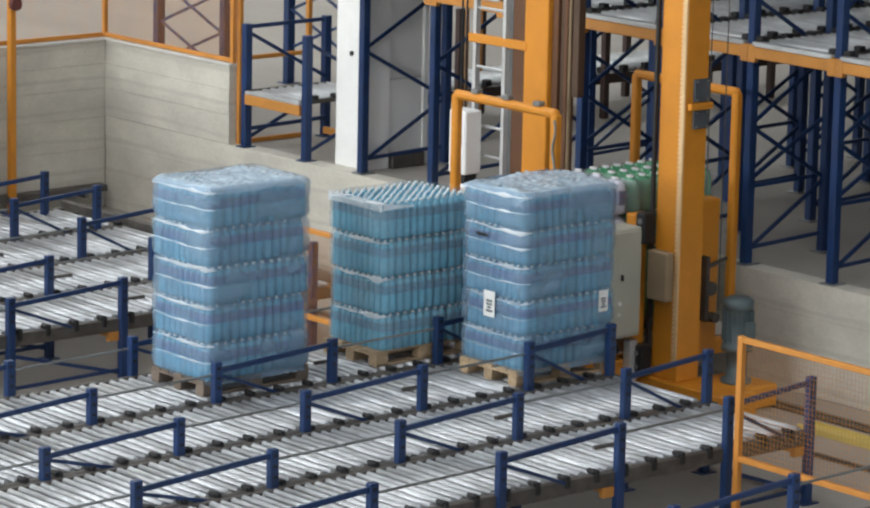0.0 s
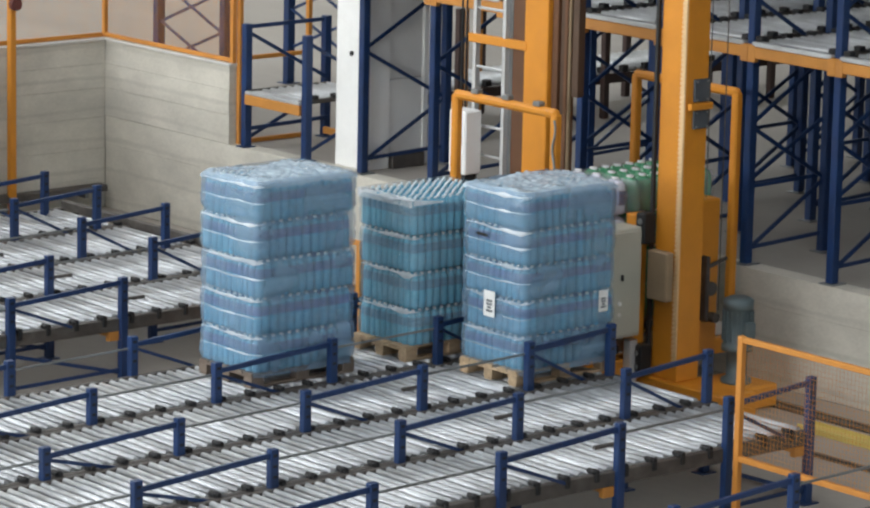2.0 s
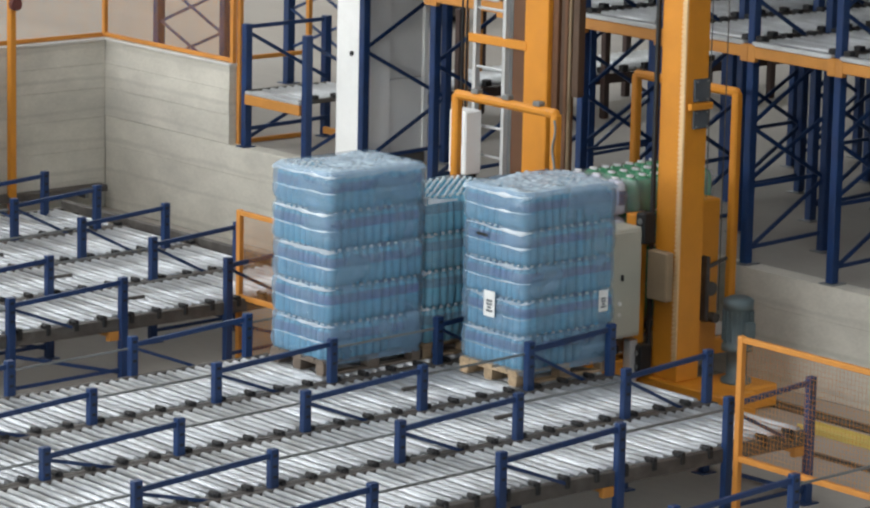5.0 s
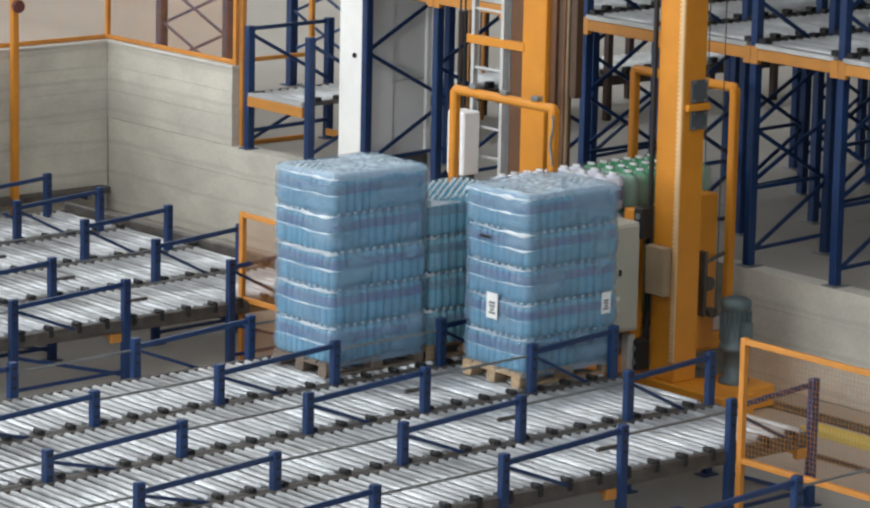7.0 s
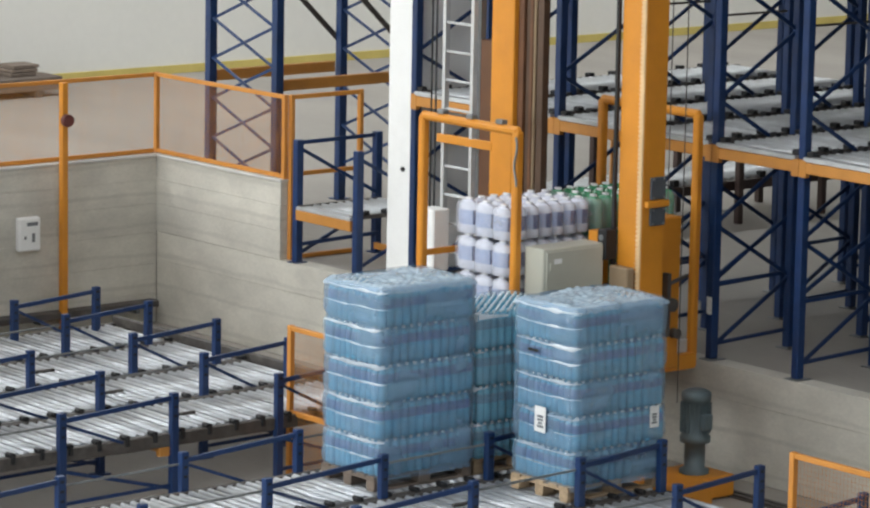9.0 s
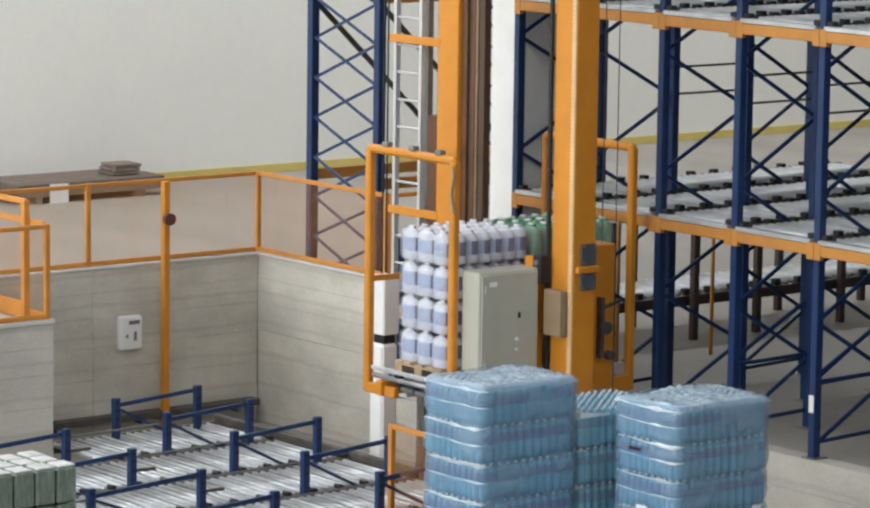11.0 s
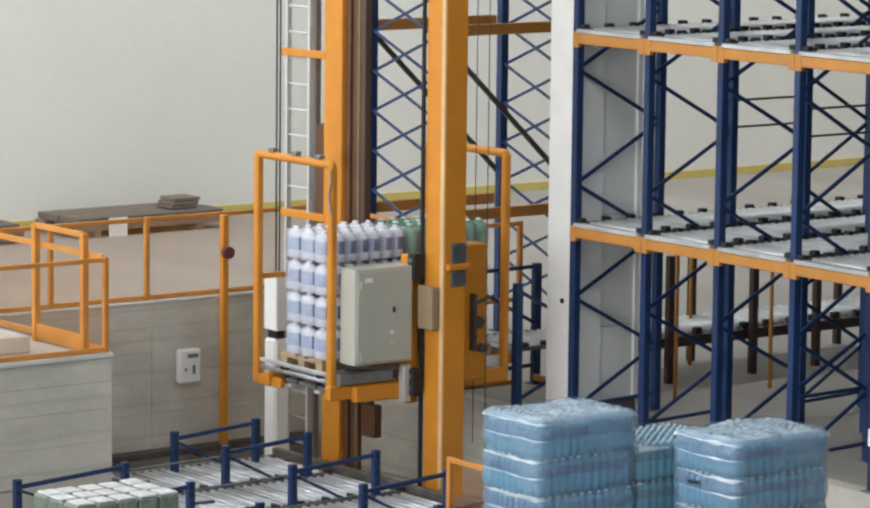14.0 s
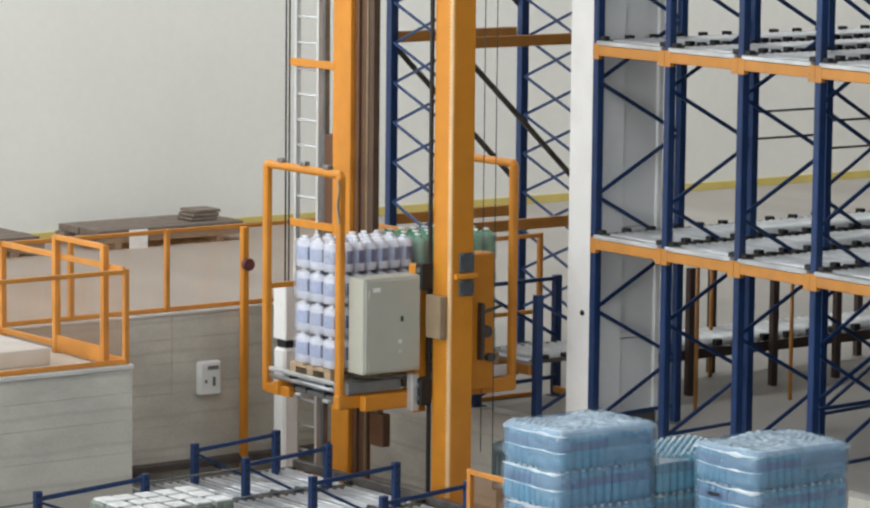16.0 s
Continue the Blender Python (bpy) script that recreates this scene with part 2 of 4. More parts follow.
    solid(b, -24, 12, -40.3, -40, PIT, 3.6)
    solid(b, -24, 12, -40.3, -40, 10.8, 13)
    st("wall_south", b, M["wall"], "unseen pale grey hall wall with an added opening for a fill lamp")
    b = B()
    solid(b, -40.3, -34, -40, -14, PIT, 13)
    solid(b, -40.3, -34, 21.5, 25, PIT, 13)
    solid(b, -40.3, -34, -14, 21.5, PIT, 3.6)
    solid(b, -40.3, -34, -14, 21.5, 11.2, 13)
    st("wall_side", b, M["wall"], "hall side wall with a wide daylight opening")
    # unseen roof with long roof lights; the gap across y 19 is added
    b = B()
    edges = [-40]
    for c in (-25, -14, -3):
        edges += [c - 1.6, c + 1.6]
    edges.append(45)
    for i in range(0, len(edges), 2):
        solid(b, edges[i], edges[i + 1], -40, 17.4, 13, 13.3)
    solid(b, -26.6, -1.4, -40, -24.2, 13.004, 13.304)
    solid(b, -26.6, -1.4, 16.2, 17.4, 13.004, 13.304)
    solid(b, -40, 45, 20.6, 25, 13, 13.3)
    st("ceiling", b, M["roof"], "unseen pale sheet roof with long openings, the cross one added")


setting()

# ---------------------------------------------------------------- roller lanes
PITCH = 1.28
POSTS = [-11.2, -9.88, -8.55, -7.2, -5.84, -4.48, -3.13, -1.81, -0.54, 0.47]


def post_top(x):
    return 0.462 + 0.034 * x


def roller_mesh():
    b = B()
    tube(b, (0, -0.535, 0), (0, 0.535, 0), 0.031, 9)
    tube(b, (0, -0.585, 0), (0, -0.54, 0), 0.014, 6)
    tube(b, (0, 0.54, 0), (0, 0.585, 0), 0.014, 6)
    return mesh_of("roller", b, M["zinc"])


def bracket_mesh():
    b = B()
    solid(b, -0.038, -0.008, -0.036, 0.036, 0.012, 0.046, 0.005)
    solid(b, 0.008, 0.038, -0.036, 0.036, 0.012, 0.046, 0.005)
    solid(b, -0.022, 0.022, -0.062, -0.037, -0.055, 0.022, 0.005)
    tube(b, (0.0, -0.055, 0.03), (0.0, 0.06, 0.03), 0.024, 8)
    return mesh_of("bracket", b, M["black"])


ROLLER, BRACKET = roller_mesh(), bracket_mesh()
SLOT = mesh_of("slot", solid(B(), -0.02, 0.02, -0.0015, 0.0015, -0.012, 0.012), M["black"])


def conveyor(y0, x_start, x_end, first=False):
    """A gravity roller lane whose near rail runs along y0."""
    lane = thing("roller_conveyor", "zinc-plated gravity roller conveyor lane with dark side rails", "conveyor", "conveyor lanes", (0, y0, 0))
    for yy in (0.0, PITCH - 0.085):
        b = B()
        solid(b, x_start, x_end, yy, yy + 0.075, -0.14, -0.012, 0.008)
        part("side_rail", b, M["rail"], lane, "grimy dark steel side rail")
    b = B()
    bar(b, (x_end - 0.03, 0.07, -0.1), (x_end - 0.03, PITCH - 0.08, -0.1), 0.05, 0.1)
    part("end_beam", b, M["rail"], lane)
    x, k = x_start + 0.07, 0
    while x < x_end - 0.06:
        share("roller", ROLLER, lane, (x, 0.645, -0.031 + 0.004 * math.sin(k * 2.3)))
        x += 0.108
        k += 1
    x = x_start + 0.2
    while x < x_end:
        share("bracket", BRACKET, lane, (x, 0.04, -0.022))
        x += 0.33
    b = B()
    solid(b, -0.13, 0.13, -0.02, 0.02, -0.01, 0.022, 0.006)
    stop = part("stop_plate", b, M["rail"], lane, "dark stop plate between rollers")
    stop.location = (-1.40 if y0 < 2 else -1.24, 0.61, 0.003)
    for px in POSTS[1::2]:
        if x_start < px < x_end:
            b = B()
            bar(b, (px, 0.07, -0.19), (px, PITCH - 0.03, -0.19), 0.06, 0.1)
            part("cross_beam", b, M["beam"], lane, "orange cross beam")
            part("bearer_stub", solid(B(), px - 0.16, px + 0.03, 0.004, 0.066, -0.235, -0.143, 0.006), M["beam"], lane, "orange bearer stub")
    return lane


def guard_frames(y, xs, tall=True):
    """Blue upright frames on a lane's rail: two posts, a top bar and a brace."""
    for a, c in xs:
        fr = thing("guard_frame", "dark blue steel guard frame between roller lanes", "guard frame", "lane guard frames", (0, y, 0))
        for px in (a, c):
            b = B()
            h = post_top(px)
            solid(b, px - 0.042, px + 0.042, -0.035, 0.035, PIT + 0.012, h, 0.006)
            p = part("post", b, M["blue"], fr)
            for i in range(3):
                share("slot", SLOT, p, (px, -0.036, h - 0.05 - i * 0.09))
            b = B()
            solid(b, px - 0.09, px + 0.09, -0.07, 0.07, PIT, PIT + 0.012)
            part("foot_plate", b, M["blue"], p)
        b = B()
        bar(b, (a, 0, post_top(a) - 0.085), (c, 0, post_top(c) - 0.05), 0.028, 0.045)
        part("top_bar", b, M["blue"], fr)
        b = B()
        bar(b, (a, 0.012, post_top(a) - 0.11), (a + 0.72, 0.012, -0.03), 0.02, 0.03)
        part("brace", b, M["blue"], fr)
        b = B()
        bar(b, (a, 0.01, -0.22), (c, 0.01, PIT + 0.1), 0.02, 0.035)
        part("brace", b, M["blue"], fr)
        b = B()
        bar(b, (a, 0.005, PIT + 0.12), (c, 0.005, PIT + 0.14), 0.02, 0.035)
        part("lower_bar", b, M["blue"], fr)


def lanes():
    pairs = [(POSTS[i], POSTS[i + 1]) for i in range(0, 10, 2)]
    for k in range(4):
        conveyor(-3.84 + PITCH * k, -11.5, 0.55)
    for k in range(4):
        conveyor(3.29 + PITCH * k, -8.5 if k < 3 else -1.3, 0.97)
    conveyor(-7.13, -6, 0.55)
    for y in (-3.84, -2.56, -1.28, 0.0, 1.28, 3.29, 4.57, 5.85, 7.13, 8.15):
        use = pairs if y < 2 else pairs[1:]
        if y > 2:
            use = use[:-1] + [(-0.52, 0.57)]
        if y > 8:
            use = use[-1:]
        guard_frames(y - 0.005, use)
    guard_frames(-5.855, pairs[2:])
    # grey pipes that guide the loads
    for y in (-5.87, -3.84, -2.56, -1.28, 0.0, 1.28, 3.29, 4.57, 5.85, 7.13):
        for x0, x1 in ((-7.2, -5.84), (-4.48, -3.13), (-1.81, -0.54)):
            b = B()
            tube(b, (x0 + 0.04, y + 0.02, post_top(x0) - 0.10), (x1 - 0.04, y + 0.02, post_top(x1) - 0.12), 0.013, 6)
            tagged(part("guide_pipe", b, M["pipe"]), "thin grey steel guide pipe between lane guard frames", "pipe", "guide pipes")


lanes()


def lane_end_fittings():
    """Dark stop beam across the ends of the back lanes, and the cable tray on the pit wall."""
    sb = thing("stop_beam", "long dark steel stop beam across the lane ends", "stop beam")
    part("beam", solid(B(), 1.0, 1.07, 3.3, 8.45, -0.05, 0.055, 0.008), M["rail"], sb)
    for y in (3.5, 5.9, 8.2):
        part("leg", solid(B(), 1.005, 1.065, y - 0.03, y + 0.03, PIT, -0.05, 0.004), M["rail"], sb)
    tr = thing("cable_tray", "dark grey cable tray along the foot of the pit wall", "cable tray")
    part("tray", solid(B(), -1.3, 3.3, 10.78, 10.96, -0.44, -0.36, 0.006), M["rail"], tr)
    for x in (-1.0, 0.4, 1.6, 3.0):
        part("bracket", solid(B(), x - 0.03, x + 0.03, 10.8, 10.965, -0.5, -0.441, 0.004), M["pipe"], tr)


lane_end_fittings()

# ---------------------------------------------------------------- pallet racking
RACK_X, RACK_Y = 3.5, [-8.5, -7.28, -6.07, -4.86, -3.64, -2.43, -1.21, -0.02, 1.22, 2.46, 3.66, 4.86, 6.09]
BEAMS = (2.71, 4.885, 7.06)
DEEP = 1.11


def upright_mesh():
    b = B()
    solid(b, -0.05, 0.05, -0.045, 0.045, 0.012, 7.6, 0.008)
    solid(b, -0.095, 0.115, -0.09, 0.09, 0, 0.012)
    for f in b.faces:
        f.material_index = 1 if f.calc_center_median().z < 0.0125 else 0
    return mesh_of("upright", b, [M["blue"], M["pipe"]])


UPRIGHT = upright_mesh()


@functools.lru_cache(None)
def brace_mesh(a, c, z0, z1):
    b = B()
    bar(b, (a, 0.012, z0), (c, 0.012, z1), 0.022, 0.04)
    return mesh_of("brace", b, M["blue"])


def rack_frame(x, y, g):
    f = thing("rack_upright_frame", "dark blue steel pallet rack frame with zigzag bracing", "rack frame", g, (x, y, FLOOR))
    d = 1.22 if y > 3 and x < 4 else DEEP
    for dx in (0.0, d):
        share("upright", UPRIGHT, f, (dx, 0, 0))
    for k in range(11):
        a, c = (0.0, d) if k % 2 == 0 else (d, 0.0)
        share("brace", brace_mesh(a, c, 0, 0.645), f, (0, 0, 0.12 + 0.645 * k))
    share("brace", brace_mesh(0.0, d, 0.16, 0.2), f, (0, 0, 0))
    if y < 3:
        # the frames of the lower bays have a second tie and crossed braces
        share("brace", brace_mesh(0.0, d, 0.78, 0.80), f, (0, 0.03, 0))
        share("brace", brace_mesh(0.0, d, 0.82, 1.40), f, (0, 0.03, 0))
    return f


def rack_level_parts():
    b = B()
    solid(b, -0.025, 0.025, 0.047, 1.163, -0.135, -0.02, 0.008)
    beam = mesh_of("beam", b, M["beam"])
    b = B()
    solid(b, -0.03, 0.03, -0.05, 0.05, -0.175, 0.0, 0.004)
    plate = mesh_of("end_plate", b, M["beam"])
    b = B()
    solid(b, -0.04, 0.04, -0.045, 0.045, 0.035, 0.08, 0.006)
    wheel = mesh_of("wheel_bracket", b, M["black"])
    b = B()
    tube(b, (0, -0.46, 0), (0, 0.46, 0), 0.03, 8)
    return beam, plate, wheel, mesh_of("roller", b, M["deck"])


def racks():
    for x, y_most in ((RACK_X, 7), (5.72, 5), (7.94, 3.8), (10.16, 2.6), (12.38, 1.3), (14.6, 0.1)):
        for y in RACK_Y:
            if y > y_most:
                continue
            rack_frame(x, y, "racking bays")
    rod = B()
    tube(rod, (RACK_X + DEEP, 0, 0), (5.72, 0, 0), 0.014, 6)
    rod = mesh_of("tie_rod", rod, M["rail"])
    for y in RACK_Y[:-1]:
        for z in (3.85, 4.15, 6.1):
            tie = tagged(share("tie_rod", rod, None, (0, y, z)), "thin dark tie rod between rack frames", "tie rod", "rack tie rods")
    beam, plate, wheel, roll = rack_level_parts()
    # the rollers further in lie close behind one another
    def roller_bed(length):
        b = B()
        x = 0.0
        while x < length:
            tube(b, (x, -0.46, 0), (x, 0.46, 0), 0.03, 7)
            x += 0.108
        return mesh_of("roller_bed", b, M["deck"])

    bed_short, bed_long = roller_bed(3.3), roller_bed(10.9)
    # beams and roller decks, level by level, bay by bay
    for z in BEAMS:
        for i in range(len(RACK_Y) - 1):
            y0, y1 = RACK_Y[i], RACK_Y[i + 1]
            end = 8.43 if y0 > 1.3 else 16.0
            deck = thing("rack_level", "orange rack beams carrying a galvanised roller lane", "rack level", "rack levels", (0, 0, z))
            for x in (RACK_X - 0.06, 4.68, 5.64, 6.90, 7.86) + ((9.12, 10.08, 11.34, 13.56, 15.78) if end > 9 else ()):
                share("beam", beam, deck, (x, y0, 0))
                for yy in (y0 + 0.052, y1 - 0.052):
                    share("end_plate", plate, deck, (x, yy, 0))
            for yy in (y0 + 0.1, y1 - 0.1):
                b = B()
                solid(b, RACK_X - 0.06, end, yy - 0.03, yy + 0.03, -0.018, 0.035)
                part("lane_rail", b, M["rail"], deck)
                x = RACK_X
                while x < 8.3:
                    share("wheel_bracket", wheel, deck, (x, yy, 0))
                    x += 0.36
            b = B()
            solid(b, RACK_X - 0.09, RACK_X + 0.02, y0 + 0.06, y1 - 0.06, -0.016, 0.03, 0.006)
            part("front_plate", b, M["deck"], deck, "pale galvanised front plate")
            x = RACK_X + 0.1
            while x < 4.9:
                share("roller", roll, deck, (x, (y0 + y1) / 2, 0.02))
                x += 0.108
            tagged(share("roller_bed", bed_long if end > 9 else bed_short, deck, (x, (y0 + y1) / 2, 0.02)), kind="stuff")
    # wide white and grey hall column
    col = thing("hall_column", "tall white painted hall column with a grey flank", "column", loc=(0, 0, FLOOR))
    for x0, x1 in ((3.62, 3.95), (4.44, 4.52)):
        part("flange", solid(B(), x0, x1, 6.16, 6.74, 0, 12.5, 0.01), M["white"], col)
    b = B()
    for z0, z1 in ((0, 1.02), (1.03, 2.3), (2.31, 6.2), (6.21, 12.5)):
        solid(b, 3.952, 4.438, 6.19, 6.71, z0, z1, 0.006)
    part("web", b, M["grey_paint"], col, "grey painted recessed column web")
    part("base_plate", solid(B(), 3.954, 4.436, 6.10, 6.186, 0, 0.16, 0.01), M["rail"], col, "dark steel base of the column")
    b = B()
    tube(b, (3.617, 6.45, 1.32), (3.60, 6.45, 1.32), 0.03, 8)
    part("bolt", b, M["black"], col)


racks()


def back_racking():
    """Tall rack frames with lattice bracing behind the parapet, joined by long beams."""
    up = B()
    solid(up, -0.06, 0.06, -0.055, 0.055, 0.012, 9.5, 0.008)
    solid(up, -0.11, 0.11, -0.1, 0.1, 0, 0.012)
    up = mesh_of("upright", up, M["blue"])
    lat = []
    for a, c in ((0.06, 1.34), (1.34, 0.06)):
        b = B()
        bar(b, (0.0, a, 0), (0.0, c, 0.505), 0.02, 0.035)
        lat.append(mesh_of("brace", b, M["blue"]))
    for x in (4.8, 6.9):
        f = thing("rack_upright_frame", "tall dark blue rack frame with crossed lattice bracing", "rack frame", "back racking", (x, 10.4, FLOOR))
        share("upright", up, f, (0, 0, 0))
        share("upright", up, f, (0, 1.4, 0))
        for k in range(17):
            share("brace", lat[0], f, (-0.02, 0, 0.485 + 0.505 * k))
            share("brace", lat[1], f, (0.02, 0, 0.485 + 0.505 * k))
    lv = thing("rack_level", "brown-orange long rack beams between tall frames", "rack level", "back racking")
    for z in (2.30, 4.62):
        for y in (10.5, 11.8):
            b = B()
            solid(b, 4.82, 6.78, y - 0.03, y + 0.03, z - 0.14, z, 0.01)
            part("beam", b, M["beam"], lv)
    for y in (10.42, 11.86):
        for za, zb in ((4.50, 2.56), (6.8, 4.88)):
            part("long_brace", bar(B(), (4.8, y, za), (6.9, y, zb), 0.03, 0.065), M["rail"], lv, "dark long diagonal brace")


back_racking()


def low_stand():
    """A low blue pallet stand with one short roller level on the ledge."""
    s = thing("pallet_stand", "low blue pallet stand with an orange beam and roller deck", "pallet stand", loc=(0, 0, FLOOR))
    for x, y, h in ((3.47, 8.22, 1.46), (3.47, 7.08, 1.46), (4.72, 8.3, 1.46), (4.72, 7.08, 1.2)):
        b = B()
        solid(b, x - 0.05, x + 0.05, y - 0.045, y + 0.045, 0.012, h, 0.008)
        p = part("upright", b, M["blue"], s)
        b = B()
        solid(b, x - 0.09, x + 0.09, y - 0.08, y + 0.08, 0, 0.012)
        part("foot_plate", b, M["blue"], p)
    for x in (3.42, 4.66):
        b = B()
        solid(b, x - 0.025, x + 0.025, 7.13, 8.17, 0.52, 0.64, 0.008)
        part("beam", b, M["beam"], s, "orange beam")
    b = B()
    solid(b, 3.44, 4.64, 7.14, 7.2, 0.645, 0.69)
    part("lane_rail", b, M["rail"], s)
    b = B()
    solid(b, 3.44, 4.64, 8.1, 8.16, 0.645, 0.69)
    part("lane_rail", b, M["rail"], s)
    b = B()
    solid(b, 3.40, 3.56, 7.14, 8.16, 0.642, 0.68, 0.004)
    part("front_plate", b, M["deck"], s, "pale galvanised front plate")
    roll = B()
    tube(roll, (0, 7.21, 0), (0, 8.09, 0), 0.03, 8)
    roll = mesh_of("roller", roll, M["deck"])
    for k in range(9):
        share("roller", roll, s, (3.62 + k * 0.12, 0, 0.67))
    for k in range(4):
        b = B()
        solid(b, 3.6 + k * 0.3, 3.68 + k * 0.3, 7.12, 7.2, 0.692, 0.74, 0.005)
        part("wheel_bracket", b, M["black"], s)
    for y in (8.24, 7.08):
        for a, c in (((3.5, y, 1.36), (4.7, y, 0.72)), ((3.5, y, 0.1), (4.7, y, 0.6))):
            part("brace", bar(B(), a, c, 0.022, 0.04), M["blue"], s)
    part("top_bar", bar(B(), (3.47, 8.24, 1.42), (4.72, 8.3, 1.42), 0.03, 0.045), M["blue"], s)
    part("tie", bar(B(), (3.47, 8.2, 0.22), (4.72, 8.26, 0.24), 0.03, 0.045), M["blue"], s)
    b = B()
    solid(b, 4.6, 4.65, 7.15, 8.2, 0.06, 0.14, 0.006)
    part("low_beam", b, M["beam"], s, "orange low beam")


low_stand()


def far_roller_stand():
    """A low roller row behind the racking on rusty-brown posts."""
    s = thing("low_roller_rack", "low roller row on dark brown posts behind the racking", "roller rack", loc=(0, 0, FLOOR))
    for x in (6.05, 7.4, 8.45, 9.9, 11.4):
        for y in (7.4, 8.55):
            b = B()
            solid(b, x - 0.045, x + 0.045, y - 0.045, y + 0.045, 0, 1.55 if y < 8 else 1.3, 0.008)
            part("post", b, M["darkpost"], s)
    for y in (7.4, 8.55):
        b = B()
        solid(b, 5.3, 12.2, y + 0.062, y + 0.11, 0.42, 0.54)
        part("beam", b, M["darkpost"], s)
    roll = B()
    tube(roll, (0, 7.52, 0), (0, 8.54, 0), 0.03, 8)
    roll = mesh_of("roller", roll, M["deck"])
    for k in range(60):
        share("roller", roll, s, (5.35 + k * 0.113, 0, 0.56))
    for k in range(18):
        b = B()
        solid(b, 5.4 + k * 0.38, 5.5 + k * 0.38, 7.47, 7.55, 0.55, 0.63, 0.006)
        part("wheel_bracket", b, M["black"], s)
    for x, y in ((5.38, 6.5), (7.17, 8.3), (6.87, 6.5)):
        b = B()
        tube(b, (x, y, 0), (x, y, 1.75), 0.024, 8)
        tagged(part("steel_post", b, M["beam"]), "thin orange-brown steel post on the hall floor", "post", "thin posts").location = (0, 0, FLOOR)


far_roller_stand()

# ---------------------------------------------------------------- bottle loads


def plastic(name, color, rough=0.2, trans=0.0):
    m = material(name, color, rough, vary=0.12, scale=12, coat=0.3)
    if trans:
        m.node_tree.nodes["Principled BSDF"].inputs["Transmission Weight"].default_value = trans
    return m


M["bottle_blue"] = plastic("blue_tinted_bottle_plastic", (0.13, 0.40, 0.60), 0.16)
M["bottle_teal"] = plastic("teal_tinted_bottle_plastic", (0.15, 0.45, 0.62), 0.13)
M["label_blue"] = plastic("violet_blue_bottle_label", (0.085, 0.14, 0.34), 0.35)
M["label_teal"] = plastic("slate_blue_bottle_label", (0.10, 0.25, 0.37), 0.35)
M["label_dark"] = plastic("navy_bottle_label", (0.03, 0.04, 0.14), 0.4)
M["bottle_clear"] = plastic("clear_lilac_bottle_plastic", (0.66, 0.68, 0.77), 0.22)
M["bottle_green"] = plastic("green_bottle_plastic", (0.06, 0.29, 0.14), 0.2)
M["label_pale"] = plastic("pale_lavender_label", (0.36, 0.43, 0.63), 0.35)
M["cap"] = plastic("pale_bottle_cap", (0.72, 0.82, 0.86), 0.35)
M["cap_white"] = plastic("white_bottle_cap", (0.75, 0.76, 0.78), 0.35)


def film_material(name, tint, haze, crumple=0.006):
    """Stretch film: mostly see-through, hazy, with wrinkles that catch the light."""
    m = bpy.data.materials.new(name)
    m.use_nodes = True
    n, l = m.node_tree.nodes, m.node_tree.links
    b = n["Principled BSDF"]
    b.inputs["Base Color"].default_value = (*tint, 1)
    b.inputs["Roughness"].default_value = 0.15
    tc = n.new("ShaderNodeTexCoord")
    mp = n.new("ShaderNodeMapping")
    mp.inputs["Scale"].default_value = (2.0, 2.0, 9.0)
    l.new(tc.outputs["Object"], mp.inputs["Vector"])
    w = n.new("ShaderNodeTexNoise")
    w.inputs["Scale"].default_value, w.inputs["Detail"].default_value, w.inputs["Distortion"].default_value = 2.2, 6, 0.6
    l.new(mp.outputs[0], w.inputs["Vector"])
    big = n.new("ShaderNodeTexNoise")
    big.inputs["Scale"].default_value, big.inputs["Detail"].default_value = 2.0, 4
    l.new(tc.outputs["Object"], big.inputs["Vector"])
    bp = n.new("ShaderNodeBump")
    bp.inputs["Strength"].default_value, bp.inputs["Distance"].default_value = 0.9, 0.014
    l.new(w.outputs[0], bp.inputs["Height"])
    # sharp crumples of the loose film over the long stretch wrinkles
    cr = n.new("ShaderNodeTexNoise")
    cr.noise_type = "RIDGED_MULTIFRACTAL"
    cr.inputs["Scale"].default_value, cr.inputs["Detail"].default_value, cr.inputs["Distortion"].default_value = 5.5, 3, 0.8
    l.new(tc.outputs["Object"], cr.inputs["Vector"])
    bc = n.new("ShaderNodeBump")
    bc.inputs["Strength"].default_value, bc.inputs["Distance"].default_value = 0.7, crumple
    l.new(cr.outputs[0], bc.inputs["Height"])
    l.new(bp.outputs[0], bc.inputs["Normal"])
    l.new(bc.outputs[0], b.inputs["Normal"])
    al = n.new("ShaderNodeMapRange")
    al.inputs["From Min"].default_value, al.inputs["From Max"].default_value = 0.3, 0.7
    al.inputs["To Min"].default_value, al.inputs["To Max"].default_value = haze * 0.45, haze * 1.45
    l.new(big.outputs[0], al.inputs["Value"])
    ridge = n.new("ShaderNodeMapRange")
    ridge.inputs["From Min"].default_value, ridge.inputs["From Max"].default_value = 0.55, 1.1
    ridge.inputs["To Max"].default_value = min(0.45, crumple * 13)
